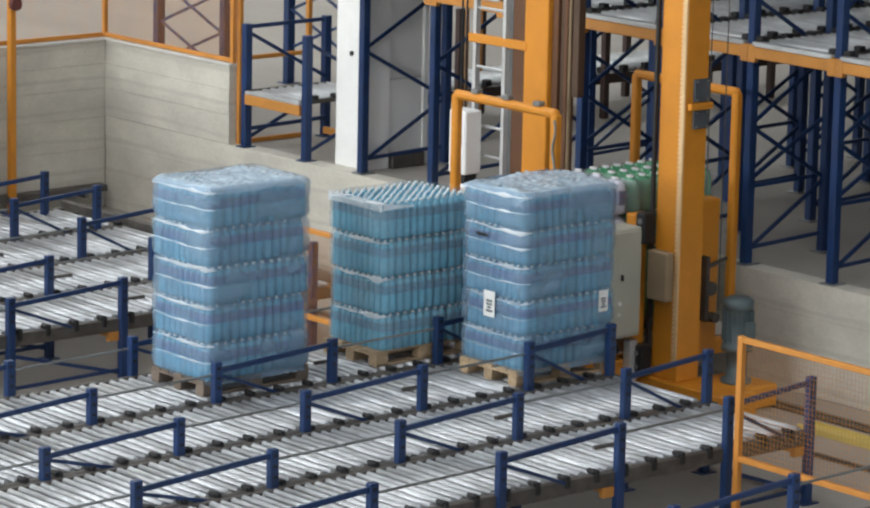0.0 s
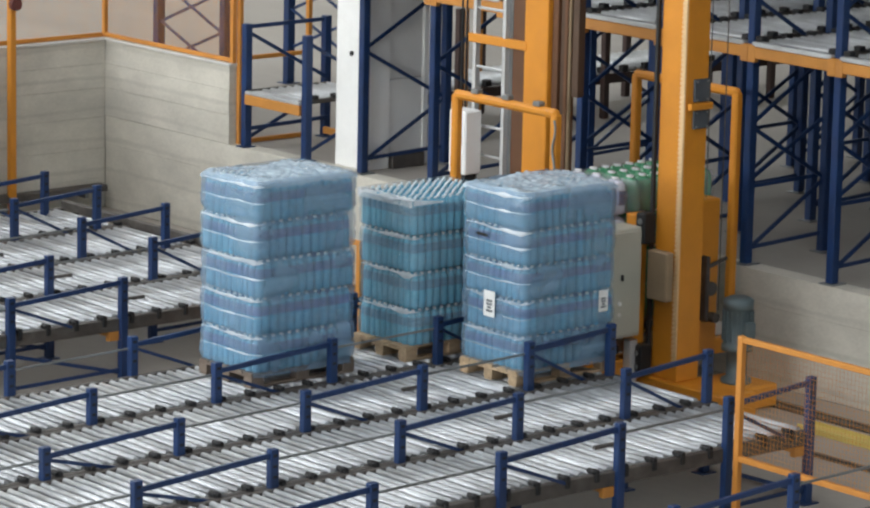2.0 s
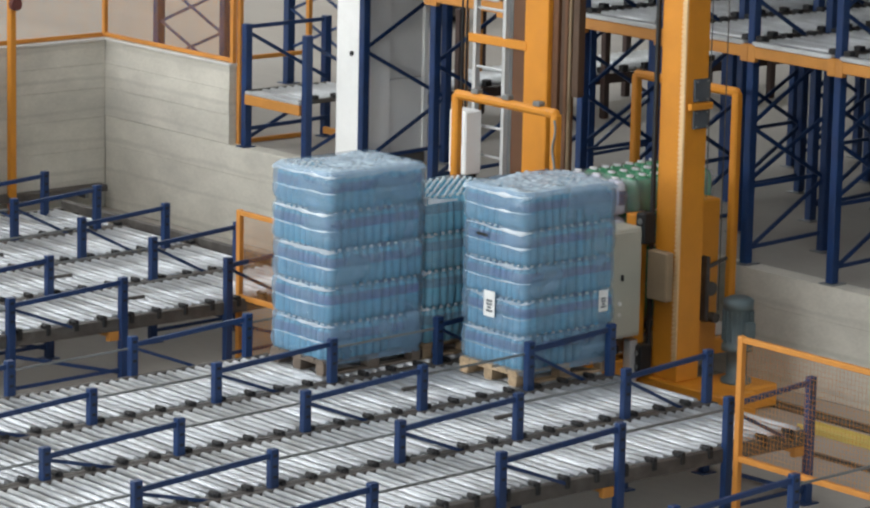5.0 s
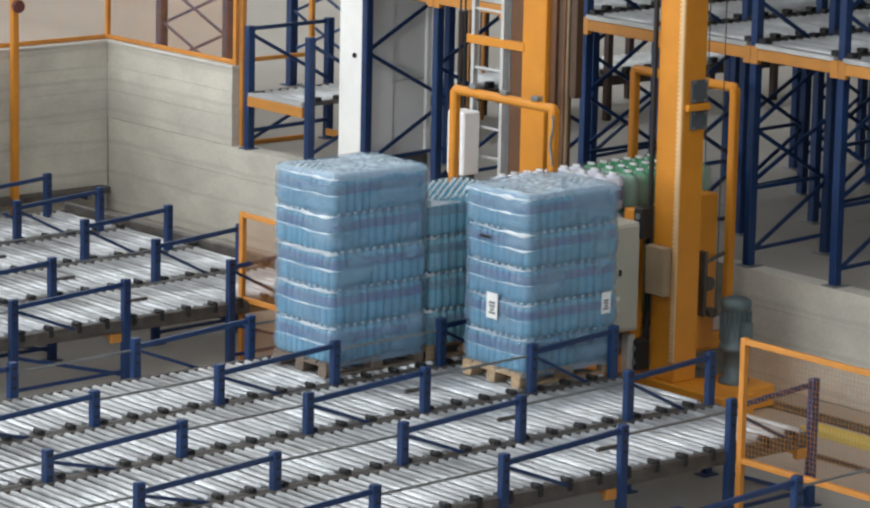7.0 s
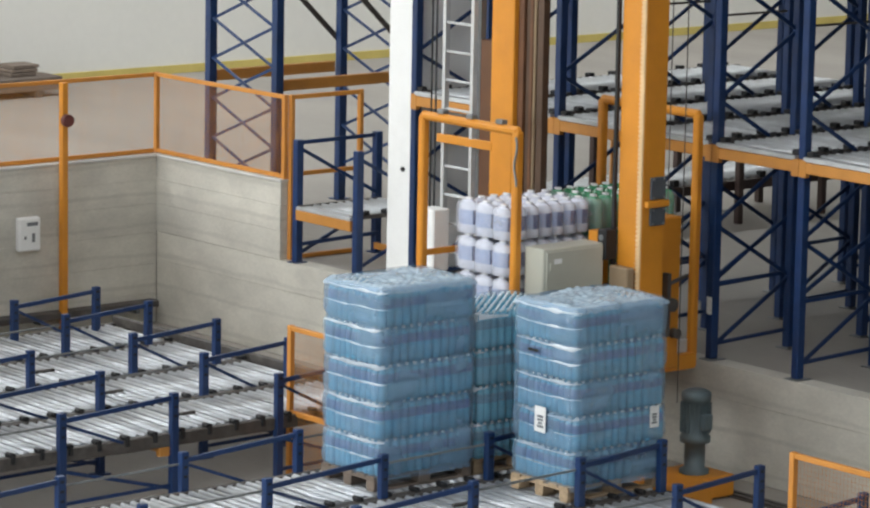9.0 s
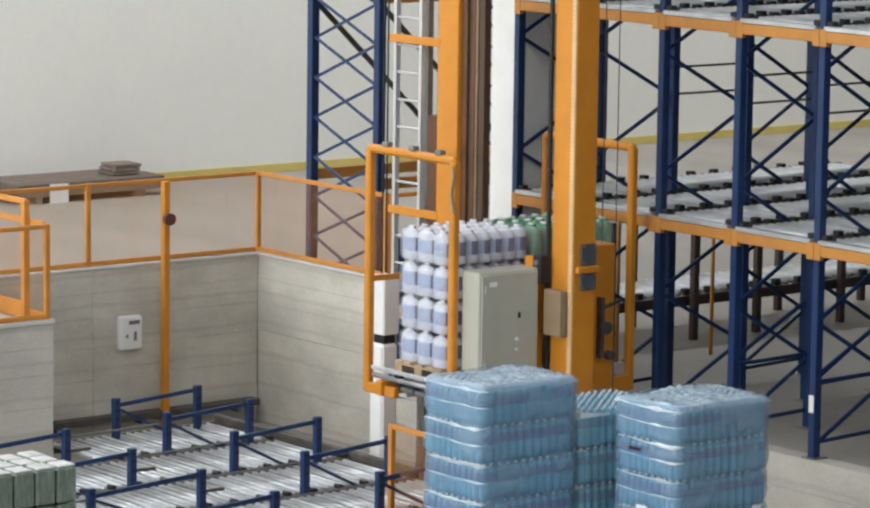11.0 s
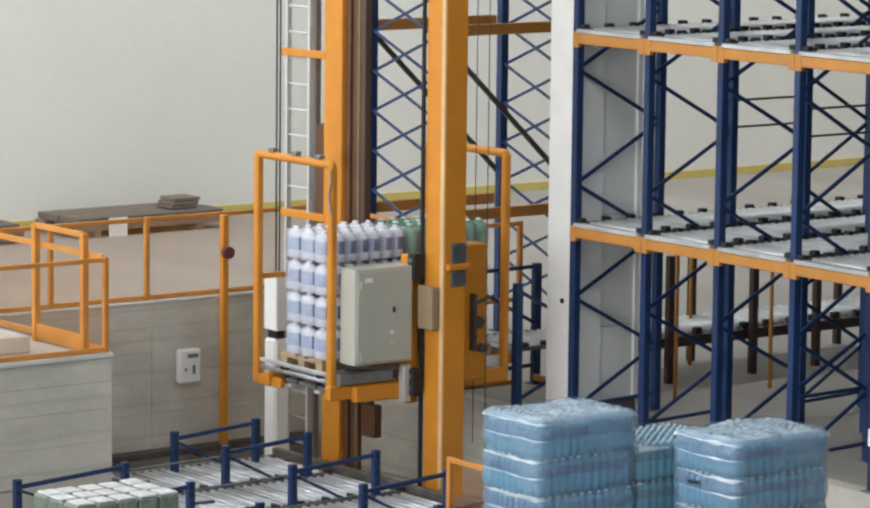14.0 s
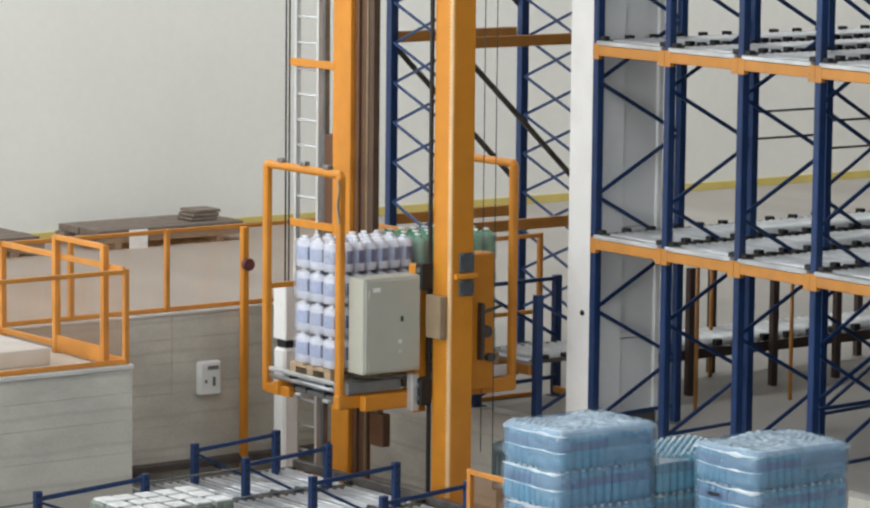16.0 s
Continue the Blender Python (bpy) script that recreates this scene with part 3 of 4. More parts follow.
    l.new(cr.outputs[0], ridge.inputs["Value"])
    both = n.new("ShaderNodeMath")
    both.operation, both.use_clamp = "ADD", True
    l.new(al.outputs[0], both.inputs[0])
    l.new(ridge.outputs[0], both.inputs[1])
    l.new(both.outputs[0], b.inputs["Alpha"])
    return m


M["film"] = film_material("stretch_film", (0.28, 0.412, 0.56), 0.43, 0.012)
M["film_thin"] = film_material("thin_shrink_film", (0.36, 0.58, 0.70), 0.17)
# near-white film: torn edges, and fold highlights put into the colour
M["film_fold"] = film_material("folded_film_edge", (0.88, 0.93, 0.97), 0.58)
M["film_clear"] = film_material("taut_shrink_film", (0.40, 0.58, 0.68), 0.30)
M["film_pack"] = film_material("clear_pack_film", (0.66, 0.68, 0.74), 0.26)
M["film_top"] = film_material("crumpled_top_film", (0.60, 0.75, 0.86), 0.56, 0.035)


def ring_stack(bm, cx, cy, prof, n=8, mats=(), sx=1.0, sy=1.0):
    """A turned shape from (radius, height) pairs; mats gives a material slot for each band."""
    rows = [[bm.verts.new((cx + sx * r * math.cos(k * math.tau / n), cy + sy * r * math.sin(k * math.tau / n), z)) for k in range(n)] for r, z in prof]
    for i in range(len(rows) - 1):
        for k in range(n):
            f = bm.faces.new((rows[i][k], rows[i][(k + 1) % n], rows[i + 1][(k + 1) % n], rows[i + 1][k]))
            f.smooth = True
            f.material_index = mats[i] if mats else 0
    f = bm.faces.new(rows[-1])
    f.material_index = mats[-1] if mats else 0


def bottle_layer(lx, ly, h, nx, ny, edge_only):
    """One layer of standing bottles on a lx by ly footprint; slots: bottle, label, cap."""
    b = B()
    dx, dy = lx / nx, ly / ny
    r = min(dx, dy) * 0.49
    sx, sy = dx * 0.49 / r, dy * 0.49 / r
    prof = [(r * 0.9, 0.0), (r, 0.012), (r * 0.97, h * 0.22), (r, h * 0.26), (r, h * 0.30), (r * 0.97, h * 0.44), (r * 0.985, h * 0.50), (r * 0.985, h * 0.66), (r * 0.93, h * 0.75), (r * 0.62, h * 0.86), (r * 0.30, h * 0.91), (r * 0.36, h * 0.915), (r * 0.36, h * 0.98)]
    mats = [0, 0, 0, 0, 0, 0, 1, 1, 0, 0, 2, 2, 2]
    for i in range(nx):
        for j in range(ny):
            if edge_only and 0 < i < nx - 1 and 0 < j < ny - 1:
                continue
            pull = 0.975 if nx > 1 and i in (0, nx - 1) and j in (0, ny - 1) else 1.0
            wob = random.Random(i * 17 + j)
            px_, py_ = (-lx / 2 + (i + 0.5) * dx) * pull, (-ly / 2 + (j + 0.5) * dy) * pull
            ring_stack(b, px_ + wob.uniform(-0.005, 0.005), py_ + wob.uniform(-0.005, 0.005), [(q, z * wob.uniform(0.994, 1.004)) for q, z in prof], 8, mats, sx, sy)
    return b


def wooden_pallet(parent, mat, lx=1.2, ly=0.8):
    """Boards and blocks of a euro pallet under the load's origin."""
    for y in (-ly / 2 + 0.07, -0.19, 0.0, 0.19, ly / 2 - 0.07):
        b = B()
        solid(b, -lx / 2, lx / 2, y - 0.06, y + 0.06, 0.122, 0.144, 0.004)
        part("deck_board", b, mat, parent)
    for x in (-lx / 2 + 0.07, 0, lx / 2 - 0.07):
        b = B()
        solid(b, x - 0.07, x + 0.07, -ly / 2, ly / 2, 0.100, 0.122, 0.003)
        part("stringer_board", b, mat, parent)
        for y in (-ly / 2 + 0.06, 0, ly / 2 - 0.06):
            b = B()
            solid(b, x - 0.07, x + 0.07, y - 0.06, y + 0.06, 0.022, 0.100, 0.004)
            part("block", b, mat, parent)
    for y in (-ly / 2 + 0.06, 0, ly / 2 - 0.06):
        b = B()
        solid(b, -lx / 2, lx / 2, y - 0.05, y + 0.05, 0.0, 0.022, 0.003)
        part("bottom_board", b, mat, parent)


def film_sleeve(lx, ly, rows, wobble=0.006, seed=0):
    """A closed film sleeve with rounded corners; rows of (height, outward offset)."""
    b = B()
    rc = 0.085
    pts = []
    for sx, sy, a0 in ((1, 1, 0), (-1, 1, 90), (-1, -1, 180), (1, -1, 270)):
        for k in range(4):
            a = radians(a0 + k * 30)
            pts.append((sx * (lx / 2 - rc), sy * (ly / 2 - rc), math.cos(a), math.sin(a)))
    full = []
    for i in range(len(pts)):
        p, q = pts[i], pts[(i + 1) % len(pts)]
        full.append(p)
        if i % 4 == 3:
            m = 44 if abs(p[1] - q[1]) < 1e-6 else 30
            for k in range(1, m):
                t = k / m
                full.append((p[0] + (q[0] - p[0]) * t, p[1] + (q[1] - p[1]) * t, p[2], p[3]))
    # between the given rows the film runs on in short steps
    fine = []
    for (za, oa), (zb, ob_) in zip(rows, rows[1:]):
        n = max(1, round((zb - za) / 0.022))
        fine += [(za + (zb - za) * k / n, oa + (ob_ - oa) * k / n) for k in range(n)]
    rows = fine + rows[-1:]
    rings = []
    for z, o in rows:
        ring = []
        for (cx, cy, nx, ny) in full:
            crease = max(0.0, 0.22 - abs(noise.noise(Vector((cx * 9, cy * 9 + seed, z * 17)))))
            w = rc + o + wobble * (noise.noise(Vector((cx * 5 + seed, cy * 5, z * 9))) * 1.4 + 2.2 * crease + 0.35 * noise.noise(Vector((cx * 30, cy * 30, z * 24 + seed))))
            ring.append(b.verts.new((cx + nx * w, cy + ny * w, z + 0.010 * noise.noise(Vector((cx * 3, cy * 3 + seed, z * 4))))))
        rings.append(ring)
    m = len(full)
    for i in range(len(rings) - 1):
        for k in range(m):
            f = b.faces.new((rings[i][k], rings[i][(k + 1) % m], rings[i + 1][(k + 1) % m], rings[i + 1][k]))
            f.smooth = True
    return b


def top_film(lx, ly, z0, seed):
    """Crumpled film sheet pulled over the necks of the topmost layer."""
    b = B()
    gx, gy = 52, 36
    grid = {}
    for i in range(gx + 1):
        for j in range(gy + 1):
            x, y = (-0.5 + i / gx) * (lx + 0.012), (-0.5 + j / gy) * (ly + 0.012)
            e = min(i / gx * lx, (1 - i / gx) * lx, j / gy * ly, (1 - j / gy) * ly)
            peak = abs(math.sin(x * math.pi * 13 / lx)) * abs(math.sin(y * math.pi * 9 / ly))
            crease = abs(noise.noise(Vector((x * 7, y * 11, seed + 9))))
            z = z0 - 0.06 * max(0, 1 - e / 0.07) ** 2 + 0.012 * peak + 0.016 * noise.noise(Vector((x * 16, y * 16, seed))) + 0.024 * noise.noise(Vector((x * 4, y * 4, seed + 4))) + 0.022 * max(0, 0.3 - crease)
            grid[i, j] = b.verts.new((x, y, z))
    for i in range(gx):
        for j in range(gy):
            f = b.faces.new((grid[i, j], grid[i + 1, j], grid[i + 1, j + 1], grid[i, j + 1]))
            f.smooth = True
    return b


def fold_ribbon(lx, ly, z, gain, seed, dx, dy):
    """A crease of gathered film along a pack end and a little way round the corner."""
    b = B()
    path = [(-lx / 2 - 0.032, ly / 2 - 0.06 - u * (ly - 0.16) / 20, -1, 0) for u in range(21)]
    for k in range(1, 7):
        a = radians(k * 15)
        path.append((-lx / 2 + 0.06 - 0.092 * math.cos(a), -ly / 2 + 0.06 - 0.092 * math.sin(a), -math.cos(a), -math.sin(a)))
    rows = []
    n = len(path)
    for i, (x, y, nx, ny) in enumerate(path):
        u = i / (n - 1)
        amp = (0.25 + 0.85 * min(1, u / 0.7)) * min(1, (1 - u) * 5) * min(1, u * 8 + 0.2)
        w = gain * (0.002 + amp * (0.006 + 0.034 * max(0, 0.3 + noise.noise(Vector((i * 0.22, seed, 3.3))))))
        zc = z + 0.012 * noise.noise(Vector((i * 0.16, seed, 0.5))) - 0.008 * math.sin(u * 3)
        rows.append([b.verts.new((x + dx + nx * o, y + dy + ny * o, zc + s * w)) for s, o in ((-1, -0.004), (0, 0.006), (1, -0.004))])
    for i in range(n - 1):
        for j in range(2):
            f = b.faces.new((rows[i][j], rows[i + 1][j], rows[i + 1][j + 1], rows[i][j + 1]))
            f.smooth = True
    return b


def water_load(name, label, lx, ly, layers, h, bottle, label_mat, film, seed, wrapped, wood, labels=()):
    """A pallet of shrink-wrapped bottle packs, layer on layer."""
    ld = thing(name, label, "pallet load", "bottle pallets")
    wooden_pallet(ld, wood)
    nx, ny = (12, 10)
    mesh = mesh_of("bottle_layer", bottle_layer(lx, ly, h, nx, ny, True), [bottle, label_mat, M["cap"]])
    topm = mesh_of("bottle_layer", bottle_layer(lx, ly, h, nx, ny, False), [bottle, label_mat, M["cap"]])
    rng = random.Random(seed)
    for k in range(layers):
        z = 0.146 + k * (h + 0.006)
        dx, dy = rng.uniform(-0.018, 0.018), rng.uniform(-0.018, 0.018)
        tagged(share("bottle_layer", topm if k == layers - 1 else mesh, ld, (dx, dy, z)), kind="stuff")
        if k < layers - 1:
            b = B()
            solid(b, -lx / 2 + 0.005, lx / 2 - 0.005, -ly / 2 + 0.005, ly / 2 - 0.005, z + h, z + h + 0.005)
            part("layer_sheet", b, M["film_thin"], ld)
        # the bulging film of this layer, drawn in at the joints
        rows = [(z - 0.002, -0.016), (z + 0.012, 0.004), (z + h * 0.2, 0.013), (z + h * 0.44, 0.015), (z + h * 0.5, 0.003), (z + h * 0.56, 0.013), (z + h * 0.8, 0.012), (z + h * 0.93, 0.002), (z + h, -0.016)]
        sl = part("shrink_film", film_sleeve(lx + 0.02, ly + 0.02, rows, seed=seed + k), film, ld)
        sl.location = (dx, dy, 0)
        # pale gathered film folds, widest towards the near corner, highlights in their colour
        for fz, gain in ((h * 0.95, 0.8), (h * 0.5, 0.4)):
            if wrapped is None and gain < 0.5:
                continue
            part("film_fold", fold_ribbon(lx, ly, z + fz, gain, seed + k * 3.7 + fz, dx, dy), M["film_fold"], ld, "pale gathered film fold with its highlight in the colour")
    zt = 0.146 + layers * (h + 0.006)
    if wrapped:
        rows = [(0.10, 0.010)]
        for k in range(layers):
            z = 0.146 + k * (h + 0.006)
            rows += [(z - 0.003, 0.0), (z + 0.05, 0.024), (z + h * 0.44, 0.028), (z + h * 0.5, 0.014), (z + h * 0.56, 0.026), (z + h * 0.9, 0.022)]
        rows += [(zt - 0.02, 0.016), (zt + 0.012, -0.012)]
        part("stretch_wrap", film_sleeve(lx + 0.012, ly + 0.012, rows, seed=seed + 50, wobble=0.010), M["film"], ld, "hazy stretch film wrapped round the load")
        part("top_film", top_film(lx + 0.03, ly + 0.03, zt + 0.004, seed), M["film_top"], ld, "crumpled film over the bottle necks")
    else:
        # a pale torn strip of film round the top edge
        b = B()
        for s in range(18):
            y0 = ly / 2 - s * ly / 18
            w = 0.075 + 0.03 * noise.noise(Vector((s * 0.4, 2.0, seed)))
            bar(b, (-lx / 2 - 0.022, y0, zt - 0.09 + w / 2), (-lx / 2 - 0.022, y0 - ly / 18, zt - 0.09 + w / 2), 0.005, w)
            o = 0.05 + 0.03 * noise.noise(Vector((s * 0.7, 5.0, seed)))
            bar(b, (-lx / 2 - 0.024 + o / 2, y0, zt - 0.012), (-lx / 2 - 0.024 + o / 2, y0 - ly / 18, zt - 0.012), o, 0.004)
        for s in range(6):
            x0 = -lx / 2 - 0.02 + s * 0.06
            w = 0.05 - 0.006 * s
            bar(b, (x0, -ly / 2 - 0.022, zt - 0.07 + w / 2), (x0 + 0.06, -ly / 2 - 0.022, zt - 0.07 + w / 2), 0.005, w)
        part("film_collar", b, M["film_fold"], ld, "pale film collar round the top edge")
    for (face, u, z, w, hh) in labels:
        b = B()
        if face == "x":
            solid(b, -lx / 2 - 0.052, -lx / 2 - 0.047, u - w / 2, u + w / 2, z, z + hh)
        else:
            solid(b, u - w / 2, u + w / 2, -ly / 2 - 0.052, -ly / 2 - 0.047, z, z + hh)
        tag = part("paper_label", b, M["paper"], ld, "white paper pallet label")
        b = B()
        for i in range(4):
            ww = w * (0.32, 0.2, 0.28, 0.3)[i]
            za = z + hh * (0.18 + 0.13 * i)
            if face == "x":
                solid(b, -lx / 2 - 0.0545, -lx / 2 - 0.0522, u - ww, u + ww * 0.8, za, za + hh * 0.09)
            else:
                solid(b, u - ww, u + ww * 0.8, -ly / 2 - 0.0545, -ly / 2 - 0.0522, za, za + hh * 0.09)
        part("print", b, M["ink"], tag)
    return ld


LAYER = 0.322
load_moving = water_load("wrapped_bottle_load", "tall film-wrapped pallet of blue water bottle packs", 1.14, 0.84, 5, LAYER + 0.02, M["bottle_blue"], M["label_blue"], M["film_thin"], 3, True, M["darkwood"])
load_ahead = water_load("bottle_load", "pallet of clear teal water bottle packs without outer wrap", 1.08, 0.80, 4, LAYER + 0.025, M["bottle_teal"], M["label_teal"], M["film_clear"], 11, None, M["wood"])
load_still = water_load("wrapped_bottle_load", "film-wrapped pallet of blue water bottle packs with paper labels", 1.14, 0.84, 5, LAYER, M["bottle_blue"], M["label_blue"], M["film_thin"], 23, True, M["wood"],
                        labels=(("x", -0.02, 0.60, 0.15, 0.24), ("y", 0.39, 0.60, 0.11, 0.2)))
part("torn_patch", solid(B(), -0.628, -0.618, 0.02, 0.17, 1.335, 1.365, 0.004), M["black"], load_still, "dark torn patch in the film")
load_still.location = (0.0, -0.785, 0.0)

# ---------------------------------------------------------------- stacker crane


def stacker_crane():
    """Two-masted crane in the aisle; its origin is the near mast's front corner on the pit floor."""
    cr = thing("stacker_crane", "orange two-masted stacker crane running along the aisle", "stacker crane")
    b = B()
    solid(b, 1.82, 2.12, 0.0, 0.35, PIT + 0.3, 12.4, 0.01)
    near = part("mast", b, M["orange"], cr, "orange box-section near mast")
    b = B()
    solid(b, 1.812, 1.822, 0.004, 0.055, PIT + 0.5, 12.4)
    z = PIT + 0.5
    while z < 8.0:
        solid(b, 1.804, 1.814, 0.006, 0.066, z, z + 0.026)
        z += 0.045
    part("edge_strip", b, M["strip"], near, "pale toothed strip")
    b = B()
    solid(b, 1.78, 1.818, 0.36, 0.40, PIT + 0.4, 12.4, 0.004)
    part("guide_rail", b, M["black"], near, "dark guide rail")
    b = B()
    solid(b, 1.91, 2.11, -0.03, -0.003, 2.10, 2.28, 0.006)
    part("sensor_plate", b, M["plate"], near, "dark grey mounting plate")
    part("sensor_plate", solid(B(), 1.91, 2.11, -0.03, -0.003, 2.36, 2.58, 0.006), M["plate"], near, "dark grey mounting plate")
    part("plate_arm", solid(B(), 1.84, 2.14, -0.06, -0.003, 2.285, 2.352, 0.01), M["orange"], near)
    for z in (2.12, 2.26, 2.38, 2.56):
        for x in (1.94, 2.08):
            part("bolt", tube(B(), (x, -0.031, z), (x, -0.042, z), 0.013, 6), M["pipe"], near)
    b = B()
    solid(b, 1.82, 2.12, 1.97, 2.32, PIT + 0.3, 12.4, 0.01)
    far = part("mast", b, M["orange"], cr, "orange box-section far mast")
    # channels beside the lit mast face, with shade put into their colours
    for y, w, x, mt in ((1.92, 0.09, 1.87, "orange_shaded"), (1.835, 0.08, 1.90, "brown"), (1.765, 0.05, 1.87, "orange_shaded")):
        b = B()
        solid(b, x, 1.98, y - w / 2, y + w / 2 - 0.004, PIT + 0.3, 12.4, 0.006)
        part("guide_channel", b, M[mt], far, "guide channel with shade mixed into its brown")
    b = B()
    tube(b, (1.86, 1.68, PIT + 0.4), (1.86, 1.68, 12.4), 0.02, 8)
    part("lift_rope", b, M["tan"], cr, "pale hoist pipe")
    b = B()
    solid(b, 1.84, 1.93, 1.54, 1.63, 2.2, 12.4, 0.006)
    part("cable_chain", b, M["brown"], cr, "black cable chain")
    b = B()
    solid(b, 1.76, 2.18, -0.75, 3.1, PIT + 0.02, PIT + 0.3, 0.015)
    part("base_beam", b, M["orange"], cr)
    b = B()
    solid(b, 2.05, 2.8, -0.42, 0.2, PIT + 0.02, PIT + 0.24, 0.015)
    part("motor_mount", b, M["orange"], cr)
    b = B()
    ring_stack(b, 2.5, -0.14, [(0.15, PIT + 0.24), (0.15, PIT + 0.28), (0.105, PIT + 0.30), (0.105, PIT + 0.55), (0.155, PIT + 0.56), (0.155, PIT + 0.62), (0.14, PIT + 0.63), (0.14, PIT + 0.98), (0.15, PIT + 0.985), (0.15, PIT + 1.06), (0.10, PIT + 1.09)], 18)
    mot = part("drive_motor", b, M["motor"], cr, "grey-green upright drive motor")
    fin = mesh_of("cooling_fin", solid(B(), -0.012, 0.012, -0.004, 0.004, PIT + 0.66, PIT + 0.96), M["motor"])
    for k in range(18):
        a = k * math.tau / 18
        share("cooling_fin", fin, mot, (2.5 + 0.145 * math.cos(a), -0.14 + 0.145 * math.sin(a), 0), (0, 0, a))
    b = B()
    solid(b, 2.44, 2.56, -0.33, -0.27, PIT + 0.7, PIT + 0.86, 0.01)
    part("terminal_box", b, M["motor"], mot)
    # ladder on the far mast
    for y in (2.60, 3.05):
        b = B()
        solid(b, 1.80, 1.86, y - 0.022, y + 0.022, PIT + 0.4, 12.4)
        part("ladder_rail", b, M["alu"], cr, "pale aluminium ladder rail")
    z = PIT + 0.6
    rung = B()
    tube(rung, (0, 2.60, 0), (0, 3.05, 0), 0.016, 6)
    rung = mesh_of("ladder_rung", rung, M["alu"])
    while z < 9:
        share("ladder_rung", rung, cr, (1.83, 0, z))
        z += 0.30
    b = B()
    solid(b, 1.86, 1.93, 2.535, 2.58, PIT + 0.3, 12.4)
    part("cable_duct", b, M["pipe"], cr, "grey cable duct")
    for y in (3.17, 3.24):
        b = B()
        tube(b, (1.80, y, PIT + 0.4), (1.80, y, 12.4), 0.011, 6)
        part("hoist_rope", b, M["black"], cr, "dark hoist rope")
    for y in (0.24, 0.46):
        part("hoist_rope", tube(B(), (2.6, y, 0.2), (2.6, y, 12.4), 0.006, 5), M["rail"], cr, "thin dark hoist rope")
    for z in (2.62, 4.5, 6.6):
        b = B()
        bar(b, (1.84, 2.28, z), (1.80, 3.12, z), 0.06, 0.09, 0.008)
        part("ladder_bracket", b, M["orange"], cr)
    b = B()
    solid(b, 1.56, 1.78, 2.9, 3.14, PIT + 0.35, 1.15, 0.03)
    part("switch_box", b, M["white"], cr, "white switch box")
    part("switch_bracket", solid(B(), 1.60, 1.76, 2.93, 3.11, 1.14, 1.26, 0.006), M["black"], cr, "dark bracket between switch boxes")
    part("switch_box", solid(B(), 1.56, 1.78, 2.88, 3.14, 1.25, 1.90, 0.014), M["white"], cr, "white switch box")
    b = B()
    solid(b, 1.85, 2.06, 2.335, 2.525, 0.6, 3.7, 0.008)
    part("counter_channel", b, M["orange_shaded"], cr)
    # far mast foot and wheels
    b = B()
    tube(b, (1.9, -0.55, PIT + 0.12), (2.04, -0.55, PIT + 0.12), 0.12, 14)
    part("wheel", b, M["rail"], cr)
    b = B()
    tube(b, (1.9, 2.9, PIT + 0.12), (2.04, 2.9, PIT + 0.12), 0.12, 14)
    part("wheel", b, M["rail"], cr)
    return cr


def lift_carriage():
    """The lifting platform, with its end frames, rollers and control cabinet."""
    ca = thing("lift_carriage", "orange lifting carriage with end frames and a grey control cabinet", "lift carriage")
    y0, y1, z0, zt = 0.70, 2.14, -0.36, 2.25
    for x in (0.80, 3.22):
        fr = part("end_frame", bar(B(), (x, y0, z0), (x, y0, zt), 0.09, 0.09, 0.016), M["orange"], ca)
        part("frame_post", bar(B(), (x, y1, z0), (x, y1, zt), 0.09, 0.09, 0.016), M["orange"], fr)
        part("frame_top", bar(B(), (x, y0 - 0.03, zt), (x, y1 + 0.03, zt), 0.09, 0.09, 0.03), M["orange"], fr)
        part("frame_sill", bar(B(), (x, y1 - 0.5, z0 + 0.05), (x, y1, z0 + 0.05), 0.07, 0.11, 0.008), M["orange"], fr)
        part("frame_tie", bar(B(), (x + 0.05, y0, z0 + 0.08), (x + 0.05, y1 - 0.5, z0 + 0.10), 0.05, 0.05, 0.006), M["pipe"], fr, "grey steel tie bar")
    part("back_rail", bar(B(), (0.8, y1, 0.85), (3.12, y1, 0.85), 0.04, 0.06), M["orange"], ca)
    for y in (0.66, 1.86):
        b = B()
        solid(b, 0.72, 3.2, y - 0.05, y + 0.05, -0.36, -0.20, 0.012)
        part("side_beam", b, M["orange"], ca)
    b = B()
    solid(b, 1.0, 1.80, 0.50, 0.606, -0.39, -0.21, 0.015)
    part("bracket_plate", b, M["orange"], ca)
    b = B()
    solid(b, 1.66, 1.82, 0.46, 0.60, -0.45, 1.22, 0.01)
    part("guide_column", b, M["orange"], ca)
    for z in (-0.35, 0.95):
        b = B()
        solid(b, 1.65, 1.81, 0.33, 0.455, z, z + 0.30, 0.012)
        shoe = part("guide_shoe", b, M["black"], ca, "black guide roller block")
        for dz in (0.08, 0.22):
            part("roller_cap", tube(B(), (1.651, 0.39, z + dz), (1.638, 0.39, z + dz), 0.03, 10), M["pipe"], shoe)
    roll = B()
    tube(roll, (0, 0.78, 0), (0, 1.76, 0), 0.035, 8)
    roll = mesh_of("roller", roll, M["zinc"])
